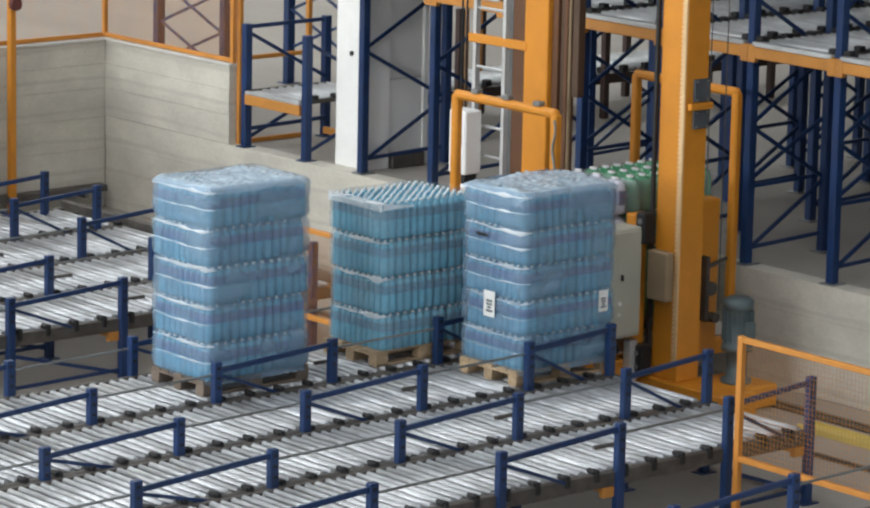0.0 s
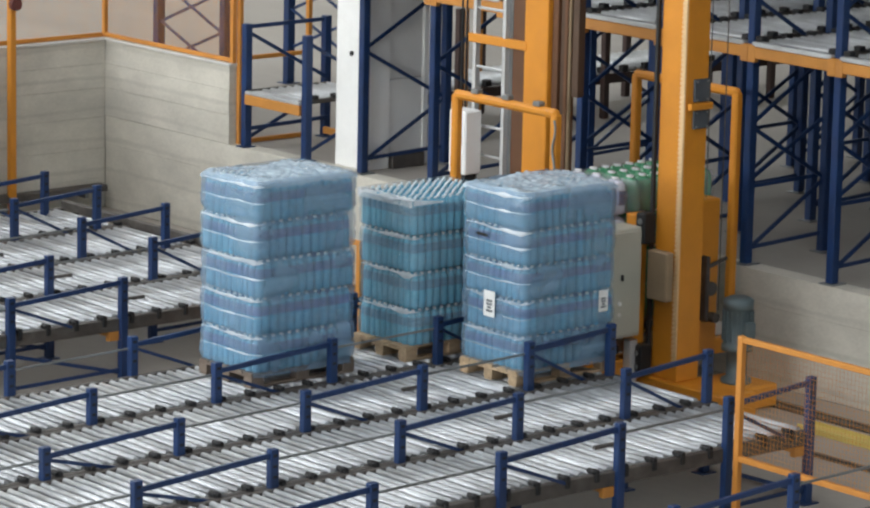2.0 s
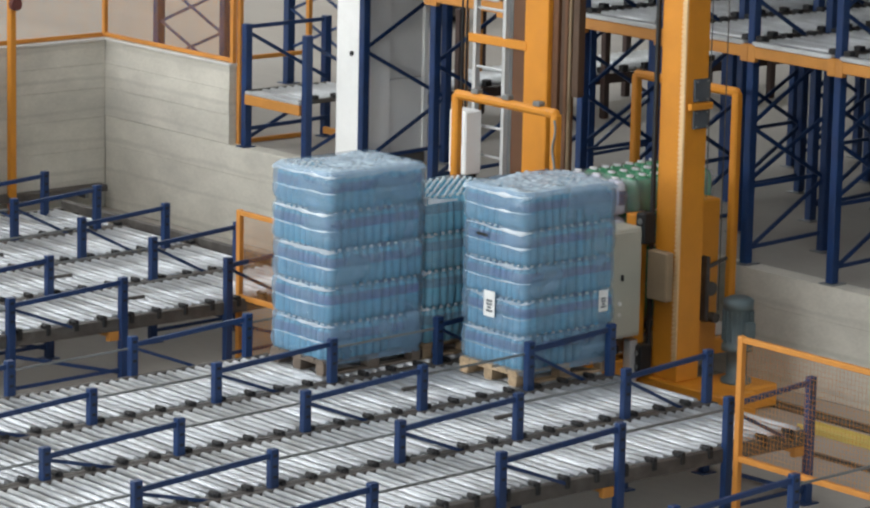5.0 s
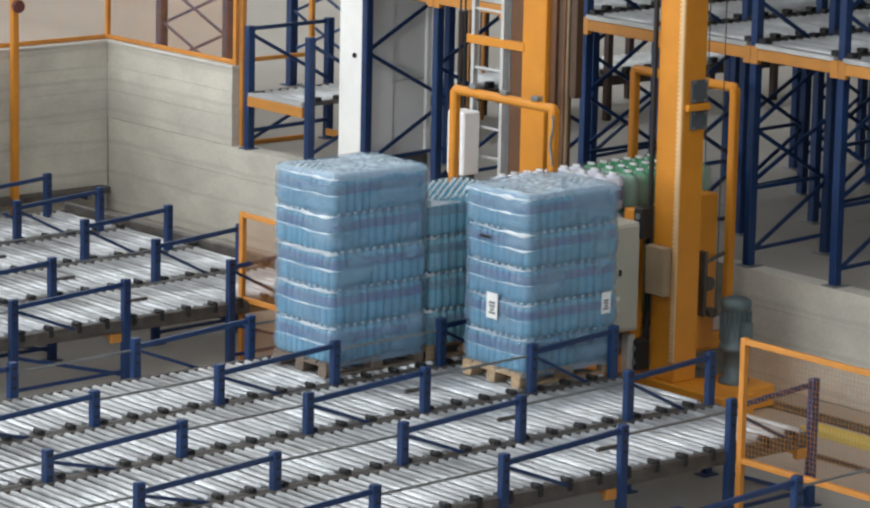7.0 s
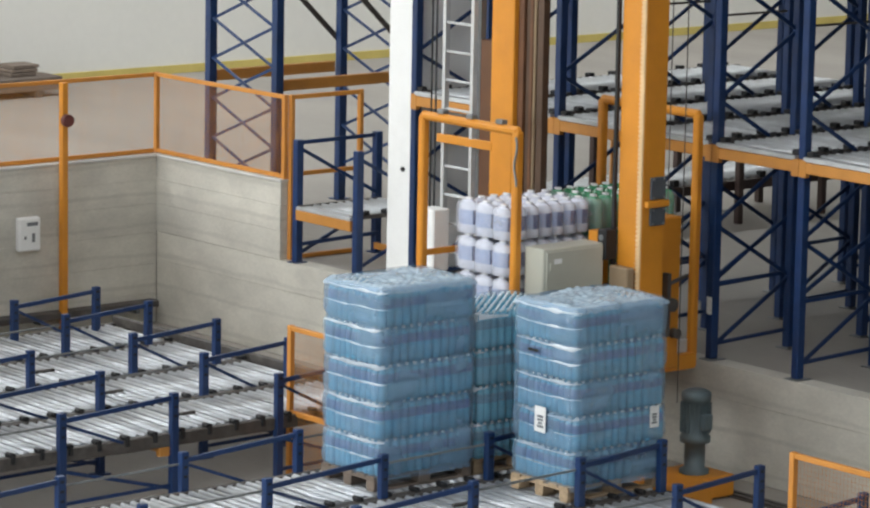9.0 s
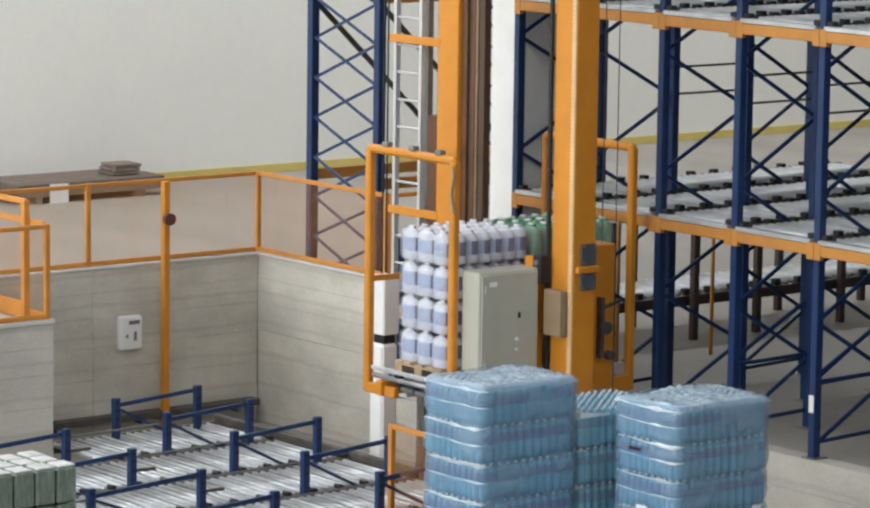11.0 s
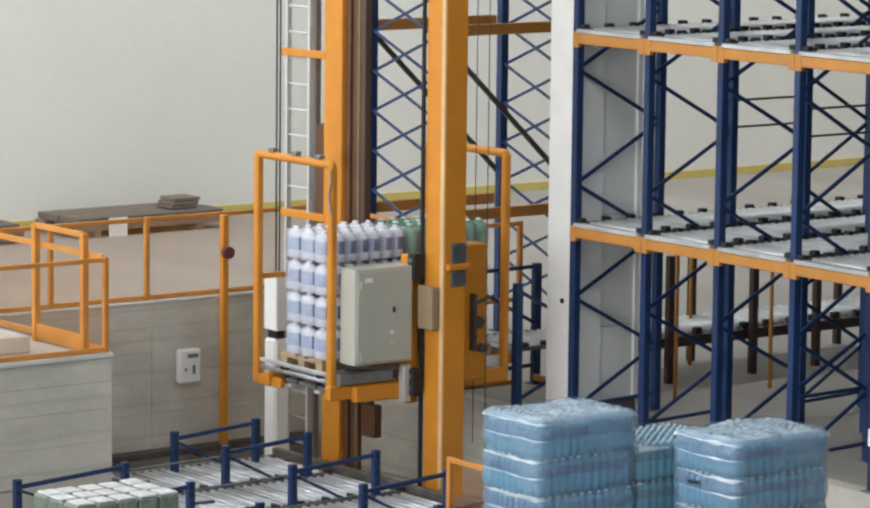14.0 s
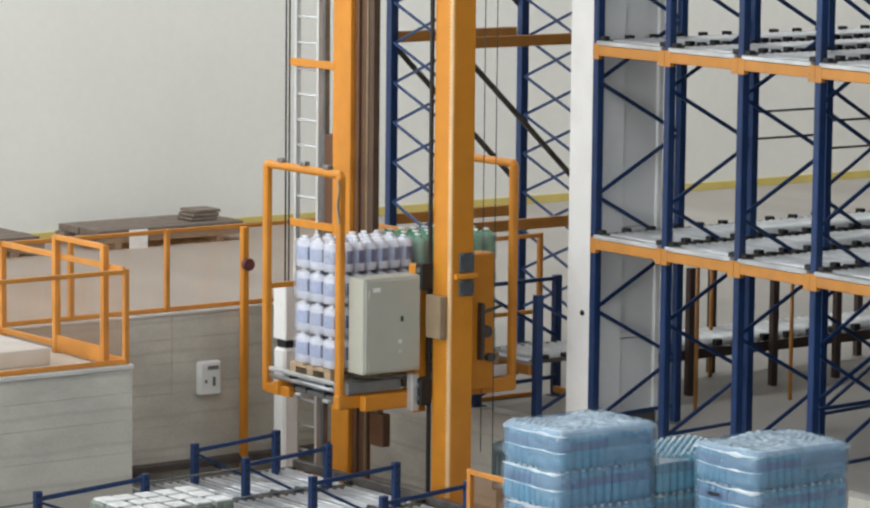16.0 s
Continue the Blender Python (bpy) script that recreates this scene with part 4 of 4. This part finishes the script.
    for k in range(20):
        share("roller", roll, ca, (0.86 + k * 0.12, 0, -0.13))
    for y in (0.74, 1.79):
        b = B()
        solid(b, 0.78, 3.18, y - 0.02, y + 0.02, -0.2, -0.07, 0.004)
        part("roller_rail", b, M["alu"], ca)
    b = B()
    solid(b, 0.88, 1.67, 0.37, 0.655, 0.05, 1.12, 0.012)
    cab = part("control_cabinet", b, M["cabinet"], ca, "grey-beige steel control cabinet")
    b = B()
    solid(b, 0.905, 1.645, 0.352, 0.372, 0.075, 1.095, 0.008)
    door = part("cabinet_door", b, M["cabinet"], cab)
    b = B()
    solid(b, 1.38, 1.41, 0.335, 0.353, 0.62, 0.68, 0.004)
    part("lock", b, M["black"], door)
    b = B()
    tube(b, (1.37, 0.354, 0.40), (1.37, 0.338, 0.40), 0.022, 10)
    part("push_button", b, M["paper"], door, "white push button")
    b = B()
    tube(b, (1.37, 0.354, 0.29), (1.37, 0.338, 0.29), 0.02, 10)
    part("push_button", b, M["coping"], door)
    b = B()
    solid(b, 1.0, 1.1, 0.348, 0.353, 0.97, 1.02)
    part("name_plate", b, M["paper"], door)
    for z in (0.15, 0.95):
        b = B()
        tube(b, (0.95, 0.345, z - 0.04), (0.95, 0.345, z + 0.04), 0.009, 6)
        part("hinge", b, M["cabinet"], door)
    b = B()
    solid(b, 1.70, 1.80, 0.06, 0.33, 0.42, 0.90, 0.012)
    part("terminal_case", b, M["tan"], ca, "tan terminal case")
    b = B()
    solid(b, 1.58, 1.68, 0.40, 0.50, -0.42, 0.0, 0.008)
    part("guide_plate", b, M["alu"], ca, "pale steel guide plate")
    for k in range(3):
        b = B()
        tube(b, (0.9 + k * 0.2, 0.60, -0.02 - 0.03 * k), (1.6, 0.60, -0.10 - 0.03 * k), 0.018, 6)
        part("drive_rod", b, M["rail"], ca)
    part("hanger_box", solid(B(), 1.84, 1.96, 1.32, 1.58, -1.0, -0.62, 0.012), M["orange_shaded"], ca, "brown hanger box under the carriage")
    part("hanger_strap", solid(B(), 1.88, 1.92, 1.42, 1.48, -0.62, -0.2, 0.004), M["orange_shaded"], ca)
    b = B()
    solid(b, 0.82, 1.55, 0.56, 0.64, -0.19, -0.06, 0.008)
    part("drive_case", b, M["pipe"], ca, "grey drive casing")
    for y in (0.9, 1.6):
        b = B()
        tube(b, (0.77, y, -0.12), (0.83, y, -0.12), 0.05, 10)
        part("chain_wheel", b, M["black"], ca)
    b = B()
    solid(b, 0.76, 0.79, 0.75, 2.05, -0.105, -0.06, 0.006)
    part("front_lip", b, M["deck"], ca, "pale steel front lip")
    part("front_roller", tube(B(), (0.79, 0.76, -0.165), (0.79, 2.04, -0.165), 0.03, 10), M["zinc"], ca)
    for x, z in ((0.92, -0.235), (1.15, -0.26), (1.42, -0.245)):
        part("drive_shaft", tube(B(), (x, 0.72, z), (x, 1.80, z), 0.026, 8), M["rail"], ca, "dark drive shaft under the rollers")
    for y in (1.02, 1.38, 1.62):
        part("chain_guard", solid(B(), 0.82, 1.62, y - 0.018, y + 0.018, -0.285, -0.195, 0.006), M["black"], ca, "dark chain guard")
    for y in (0.98, 1.52):
        part("fork_arm", solid(B(), 0.80, 1.75, y - 0.05, y + 0.05, -0.335, -0.295, 0.006), M["alu"], ca, "pale telescopic fork arm")
    for k in range(3):
        part("sensor", solid(B(), 0.76, 0.84, 0.9 + 0.45 * k, 1.0 + 0.45 * k, 2.292, 2.34, 0.008), M["pipe"], ca, "small grey sensor")
    # chain and hose on the near end post
    b = B()
    rings = [[b.verts.new((0.74 + 0.012 * math.cos(q * math.tau / 6), 0.66 - 0.02 * math.sin(k) + 0.012 * math.sin(q * math.tau / 6), 2.2 - k * 0.06)) for q in range(6)] for k in range(9)]
    for lo, hi in zip(rings[1:], rings):
        for q in range(6):
            b.faces.new((lo[q], lo[(q + 1) % 6], hi[(q + 1) % 6], hi[q])).smooth = True
    part("hose", b, M["pipe"], ca)
    b = B()
    solid(b, 2.14, 2.69, 0.34, 0.60, -0.25, 1.30, 0.015)
    part("hoist_panel", b, M["orange"], ca, "orange hoist gear panel")
    b = B()
    tube(b, (2.53, 0.26, 0.42), (2.53, 0.345, 0.42), 0.07, 12)
    tube(b, (2.60, 0.26, 0.12), (2.60, 0.345, 0.12), 0.05, 12)
    solid(b, 2.44, 2.49, 0.25, 0.345, 0.1, 0.75, 0.01)
    bar(b, (2.44, 0.3, 0.62), (2.75, 0.3, 0.70), 0.03, 0.03)
    part("hoist_gear", b, M["rail"], ca)
    return ca


def carried_load(name, label, bottle, label_mat, side_mat):
    ld = thing(name, label, "pallet load", "carried bottle pallets")
    wooden_pallet(ld, M["wood"])
    nx, ny, h = 7, 3, 0.355
    b = B()
    r, sy = 1.14 / nx * 0.49, (0.80 / ny) / (1.14 / nx)
    prof = [(r * 0.9, 0.0), (r, 0.015), (r * 0.98, h * 0.2), (r, h * 0.24), (r, h * 0.25), (r, h * 0.66), (r * 0.99, h * 0.68), (r * 0.93, h * 0.80), (r * 0.60, h * 0.90), (r * 0.3, h * 0.93), (r * 0.36, h * 0.935), (r * 0.36, h * 0.99)]
    ring_stack(b, 0, 0, prof, 12, [0, 0, 0, 0, 1, 0, 0, 0, 0, 2, 2, 2], 1.0, sy)
    # the printed oval faces two sides only; the rest of the band is pale
    for f in b.faces:
        c = f.calc_center_median()
        if f.material_index == 1 and abs(c.y) / sy < abs(c.x) * 1.3:
            f.material_index = 3
    one = mesh_of("bottle", b, [bottle, label_mat, M["cap_white"], side_mat])
    for k in range(4):
        z = 0.146 + k * (h + 0.006)
        for i in range(nx):
            for j in range(ny):
                if k == 3 or i in (0, nx - 1) or j in (0, ny - 1):
                    share("bottle", one, ld, (-0.57 + (i + 0.5) * 1.14 / nx, -0.4 + (j + 0.5) * 0.8 / ny, z), (0, 0, random.Random(i * 7 + j * 3 + k).uniform(-0.06, 0.06)))
        rows = [(z + 0.0, -0.01), (z + 0.015, 0.004), (z + h * 0.5, 0.008), (z + h * 0.8, 0.002), (z + h * 0.9, -0.02)]
        part("shrink_film", film_sleeve(1.15, 0.81, rows, seed=90 + k), M["film_pack"], ld)
    return ld


crane = stacker_crane()
carriage = lift_carriage()
load_clear = carried_load("clear_bottle_load", "pallet of clear bottles with navy labels and white caps", M["bottle_clear"], M["label_dark"], M["label_pale"])
load_green = carried_load("green_bottle_load", "pallet of green bottles with white caps", M["bottle_green"], M["bottle_green"], M["bottle_green"])

# ---------------------------------------------------------------- fences


def fence_panel(x0, y0, x1, y1, z0, z1, posts, mesh=True, group="safety fence", rails=(0.0, 1.0), pitch=0.028, wire=0.002, mesh_from=0.0):
    """Orange safety fence between two plan points with posts at the given fractions."""
    fe = thing("safety_fence", "orange steel safety fence with fine wire mesh", "fence", group)
    a, c = Vector((x0, y0, 0)), Vector((x1, y1, 0))
    for t in posts:
        p = a.lerp(c, t)
        part("post", bar(B(), (p.x, p.y, z0), (p.x, p.y, z1), 0.06, 0.06, 0.006), M["fence"], fe)
    for r in rails:
        z = z0 + 0.03 + (z1 - z0 - 0.06) * r
        part("rail", bar(B(), (x0, y0, z), (x1, y1, z), 0.045, 0.05, 0.005), M["fence"], fe)
    if mesh:
        b = B()
        d = (c - a)
        z0 = z0 + (z1 - z0) * mesh_from
        n = int(d.length / pitch)
        for k in range(1, n):
            p = a.lerp(c, k / n)
            bar(b, (p.x, p.y, z0 + 0.05), (p.x, p.y, z1 - 0.05), wire, wire)
        nz = int((z1 - z0) / pitch)
        for k in range(1, nz):
            z = z0 + (z1 - z0) * k / nz
            bar(b, (x0, y0, z), (x1, y1, z), wire, wire)
        part("wire_mesh", b, M["fence"], fe, "fine orange wire mesh")
    return fe


def fences():
    zt = TOPZ + 0.035
    fence_panel(3.45, 8.46, 3.45, BACK + 0.1, zt, zt + 1.0, (0, 1))
    fence_panel(0.97, BACK + 0.1, 3.40, BACK + 0.1, zt, zt + 1.0, (0,))
    fence_panel(JOGX, BACK + 0.1, 0.93, BACK + 0.1, zt, zt + 1.0, (0, 0.45))
    fence_panel(-9.0, JOG + 0.06, JOGX - 0.05, JOG + 0.06, zt - 0.005, zt + 1.04, (0, 0.4, 1))
    fence_panel(3.52, 8.42, 4.55, 8.42, FLOOR, zt + 1.0, (0, 1), rails=(0.0, 0.52, 1.0), mesh=False)
    fence_panel(-0.563, -5.74, -0.563, -4.0, PIT, 1.005, (0, 1), rails=(0.0, 0.355, 1.0), pitch=0.042, wire=0.002, mesh_from=0.355)
    fence_panel(-0.27, 1.5, -0.27, 3.42, PIT, 0.885, (0, 1), rails=(0.0, 0.42, 1.0))
    # floor rails of the crane and a yellow channel in its aisle
    for x in (1.74, 2.80, 2.90):
        cr_rail = thing("crane_rail", "dark worn steel floor rail along the crane aisle", "floor rail", "crane floor rails")
        part("rail_head", solid(B(), x - 0.025, x + 0.025, -14.0, 8.0, PIT + 0.012, PIT + 0.035, 0.003), M["rail"], cr_rail)
        part("rail_foot", solid(B(), x - 0.045, x + 0.045, -14.0, 8.0, PIT, PIT + 0.012), M["rail"], cr_rail)
    ch = thing("floor_channel", "scuffed yellow steel channel lying in the crane aisle", "channel")
    for x in (2.32, 2.52):
        part("flange", solid(B(), x - 0.01, x + 0.01, -12.0, -1.95, PIT, PIT + 0.06, 0.002), M["yellow"], ch)
    part("web", solid(B(), 2.33, 2.51, -12.0, -1.95, PIT, PIT + 0.03, 0.002), M["yellow"], ch)
    # railing round the raised platform on the block
    rl = thing("platform_railing", "orange steel railing round a raised concrete platform", "railing")
    for y in (8.42, 9.45):
        part("post", bar(B(), (-1.52, y, TOPZ - 0.02), (-1.52, y, TOPZ + 1.30), 0.075, 0.075, 0.006), M["fence"], rl)
    part("rail", bar(B(), (-1.52, 8.42, TOPZ + 1.28), (-1.52, 9.45, TOPZ + 1.28), 0.05, 0.06, 0.006), M["fence"], rl)
    part("post", bar(B(), (-1.46, 10.75, TOPZ - 0.02), (-1.46, 10.75, TOPZ + 1.06), 0.07, 0.07, 0.006), M["fence"], rl)
    for z in (TOPZ + 0.06, TOPZ + 1.06):
        part("rail", bar(B(), (-1.46, 8.12, z), (-1.46, 10.75, z), 0.05, 0.06, 0.006), M["fence"], rl)
        part("rail", bar(B(), (-5.5, 10.75, z), (-1.46, 10.75, z), 0.05, 0.06, 0.006), M["fence"], rl)
    part("kick_plate", bar(B(), (-1.53, 8.46, TOPZ + 0.09), (-1.53, 9.41, TOPZ + 0.09), 0.02, 0.18), M["fence"], rl)
    b = B()
    solid(b, -9.0, -2.02, 8.72, 10.6, TOPZ - 0.018, TOPZ + 0.17, 0.012)
    tagged(part("platform", b, M["coping"]), "low pale concrete platform on the block", kind="structure")


fences()


def fittings():
    """Pole with a red button box, and the white wall box."""
    pole = thing("signal_pole", "orange steel pole with a dark red button box", "pole")
    part("pole_tube", bar(B(), (1.9, 10.8, PIT), (1.9, 10.8, 2.43), 0.085, 0.085, 0.008), M["orange"], pole)
    b = B()
    tube(b, (1.9, 10.755, 1.98), (1.9, 10.68, 1.98), 0.075, 12)
    part("button_box", b, M["red"], pole, "dark red round button box")
    part("pole_foot", solid(B(), 1.8, 2.0, 10.7, 10.9, PIT, PIT + 0.015), M["orange"], pole)
    bx = thing("wall_box", "white wall-mounted dispenser box with a dark slot", "wall box")
    b = B()
    solid(b, 1.31, 1.62, 10.86, 10.965, 0.41, 0.82, 0.02)
    case = part("case", b, M["white"], bx)
    part("slot", solid(B(), 1.42, 1.57, 10.854, 10.862, 0.72, 0.765), M["ink"], case, "dark slot")
    part("print", solid(B(), 1.49, 1.53, 10.855, 10.862, 0.52, 0.63), M["pipe"], case)
    part("print", solid(B(), 1.38, 1.41, 10.855, 10.862, 0.56, 0.60), M["pipe"], case)
    # plank stacks by the far wall
    for x, y, w, n, lab in ((8.4, 23.2, 2.7, 2, "stack of weathered grey planks by the hall wall"), (5.2, 23.2, 1.6, 2, "low stack of weathered planks on the floor")):
        st = thing("plank_stack", lab, "plank stack", "plank stacks", (x, y, FLOOR))
        for k in range(2):
            part("bearer", solid(B(), -w / 2 + 0.3 + k * (w - 0.8), -w / 2 + 0.42 + k * (w - 0.8), -0.6, 0.6, 0, 0.1), M["darkwood"], st)
        for k in range(n):
            for j in range(4):
                o = random.Random(k * 9 + j).uniform(-0.12, 0.12)
                part("plank", solid(B(), -w / 2 + o, w / 2 + o, -0.6 + j * 0.31, -0.31 + j * 0.31, 0.1 + k * 0.11, 0.2 + k * 0.11, 0.006), M["darkwood"], st)
    st = thing("plank_stack", "short dark planks lying on the larger stack", "plank stack", "plank stacks", (9.15, 23.1, FLOOR + 0.322))
    for k in range(3):
        part("plank", solid(B(), -0.22 + k * 0.03, 0.26 + k * 0.03, -0.25, 0.2, k * 0.06, 0.05 + k * 0.06, 0.006), M["darkwood"], st)
    sg = thing("paper_sign", "white paper sheet fixed to the plank stack", "sign", loc=(7.75, 22.57, FLOOR + 0.0))
    part("sheet", solid(B(), -0.17, 0.17, -0.01, 0.0, 0.0, 0.30), M["paper"], sg)
    # small sticker on a rack upright, and loose dust on the ledge
    stk = thing("sticker", "white sticker on a blue rack upright", "sticker", loc=(RACK_X, RACK_Y[8], 0.95))
    part("sheet", solid(B(), -0.056, -0.052, -0.035, 0.035, 0, 0.18), M["paper"], stk)


fittings()


def crate_load():
    """A low pallet of white-topped bottle packs waiting on a back lane."""
    ld = thing("white_pack_load", "low pallet of white-topped film-wrapped bottle packs", "pallet load", "bottle pallets")
    wooden_pallet(ld, M["darkwood"])
    side = M["pack_side"]
    for k in range(2):
        z = 0.146 + k * 0.36
        for i in range(5):
            for j in range(3):
                x0, y0 = -0.58 + i * 0.232, -0.41 + j * 0.274
                b = B()
                solid(b, x0 + 0.006, x0 + 0.226, y0 + 0.006, y0 + 0.268, z, z + 0.345, 0.02)
                pk = part("bottle_pack", b, side, ld)
                if k == 1:
                    b = B()
                    o = random.Random(i * 5 + j).uniform(-0.01, 0.01)
                    solid(b, x0 + 0.026 + o, x0 + 0.205 + o, y0 + 0.026 - o, y0 + 0.25 - o, z + 0.346, z + 0.360 + abs(o), 0.006)
                    part("pack_top", b, M["pack_top"], pk, "white pack top")
    return ld


M["pack_side"] = material("grey_green_wrapped_packs", (0.15, 0.19, 0.15), 0.3, vary=0.35, scale=9, stretch=(6, 6, 1), stain=(0.40, 0.42, 0.42), stain_amount=0.6, coat=0.4)
M["pack_top"] = material("scuffed_white_pack_film", (0.66, 0.67, 0.66), 0.4, vary=0.25, scale=9, stain=(0.3, 0.31, 0.31), stain_amount=0.6)
load_white = crate_load()


def tow_truck():
    """A tall yellow-orange industrial truck with no one on it."""
    fk = thing("industrial_truck", "tall yellow-orange industrial truck with dark lower skirts", "truck")
    b = B()
    solid(b, -0.62, 0.62, -0.60, 0.60, 0.34, 2.1, 0.06)
    part("body", b, M["yellow_body"], fk)
    for y0, y1 in ((-0.50, 0.05), (0.09, 0.44)):
        part("rear_panel", solid(B(), -0.645, -0.615, y0, y1, 0.55, 1.9, 0.02), M["yellow_body"], fk)
    part("mast_rail", bar(B(), (-0.72, 0.52, 0.25), (-0.72, 0.52, 2.1), 0.05, 0.05), M["yellow_body"], fk)
    part("skirt", solid(B(), -0.66, -0.56, -0.58, 0.20, 0.10, 0.42, 0.03), M["rail"], fk, "dark lower skirt")
    part("skirt", solid(B(), -0.50, 0.56, -0.625, -0.56, 0.08, 0.36, 0.03), M["rail"], fk, "dark lower skirt")
    part("chassis", solid(B(), -0.55, 0.55, -0.50, 0.50, 0.12, 0.335, 0.02), M["rail"], fk)
    for x, y, r in ((-0.62, 0.60, 0.22), (0.45, 0.50, 0.2), (0.42, -0.52, 0.2), (-0.35, -0.50, 0.2)):
        w = part("wheel", tube(B(), (x, y - 0.09, r), (x, y + 0.09, r), r, 18), M["black"], fk, "black tyre")
        part("rim", tube(B(), (x, y - 0.1, r), (x, y + 0.1, r), r * 0.5, 14), M["rail"], w)
    return fk


truck = tow_truck()

# ---------------------------------------------------------------- movement
CRANE = [(0, -0.79), (6.3, -0.79), (6.5, -0.78), (7, -0.718), (7.5, -0.559), (8, -0.282), (8.5, 0.06), (9, 0.527), (9.5, 1.047), (10, 1.70), (10.2, 1.97),
         (10.8, 2.82), (11.4, 3.68), (12, 4.46), (12.5, 5.042), (13, 5.606), (13.5, 6.02), (14, 6.313), (14.5, 6.482), (15, 6.54), (15.5, 6.54), (16, 6.54)]
LIFT = [(0, 0.0), (6.3, 0.0), (6.5, 0.008), (7, 0.057), (7.5, 0.162), (8, 0.332), (8.5, 0.543), (9, 0.785), (9.5, 0.975), (10, 1.112), (10.2, 1.15),
        (10.8, 1.19), (11.4, 1.195), (12, 1.195), (12.5, 1.195), (16, 1.195)]
ROLL_A = [(0, -2.55), (0.5, -2.44), (1, -2.30), (1.5, -2.16), (2, -2.01), (2.5, -1.84), (3, -1.603), (3.5, -1.42), (4, -1.258), (4.2, -1.20), (4.6, -1.18), (6.5, -1.18), (16, -1.18)]
ROLL_E = [(0, -5.9), (8, -5.3), (10.1, -4.68), (12.3, -4.35), (14, -4.02), (16, -3.62)]
TRUCK = [(0, -1.9), (1.0, 0.75), (2, 3.4), (3, 6.05), (3.5, 7.37), (4, 8.7), (4.5, 10.1), (5.2, 13.2), (6.2, 19.5), (7.5, 26.0), (9, 29.0), (16, 29.0)]
ROLL_B = [(0, -0.55), (0.5, -0.468), (1, -0.376), (1.5, -0.294), (2, -0.191), (2.5, -0.109), (3, -0.02), (3.5, -0.015), (4, -0.015), (16, -0.015)]


def along(rows, t):
    return float(np.interp(t, [r[0] for r in rows], [r[1] for r in rows]))


def motions():
    walk(crane, [(t, pose(0, y, 0)) for t, y in CRANE])
    times = sorted({t for t, _ in CRANE} | {t for t, _ in LIFT})
    for ob, x, y, z in ((carriage, 0, 0, 0), (load_clear, 1.40, 1.28, -0.095), (load_green, 2.58, 1.28, -0.095)):
        walk(ob, [(t, pose(x, along(CRANE, t) + y, along(LIFT, t) + z)) for t in times])
    walk(load_moving, [(t, pose(x, 0.56, 0)) for t, x in ROLL_A])
    walk(load_white, [(t, pose(x, 3.93, 0)) for t, x in ROLL_E])
    walk(truck, [(t, pose(x, 15.5, FLOOR, 0, 0, 24)) for t, x in TRUCK])
    walk(load_ahead, [(t, pose(x, 0.56, 0)) for t, x in ROLL_B])


motions()
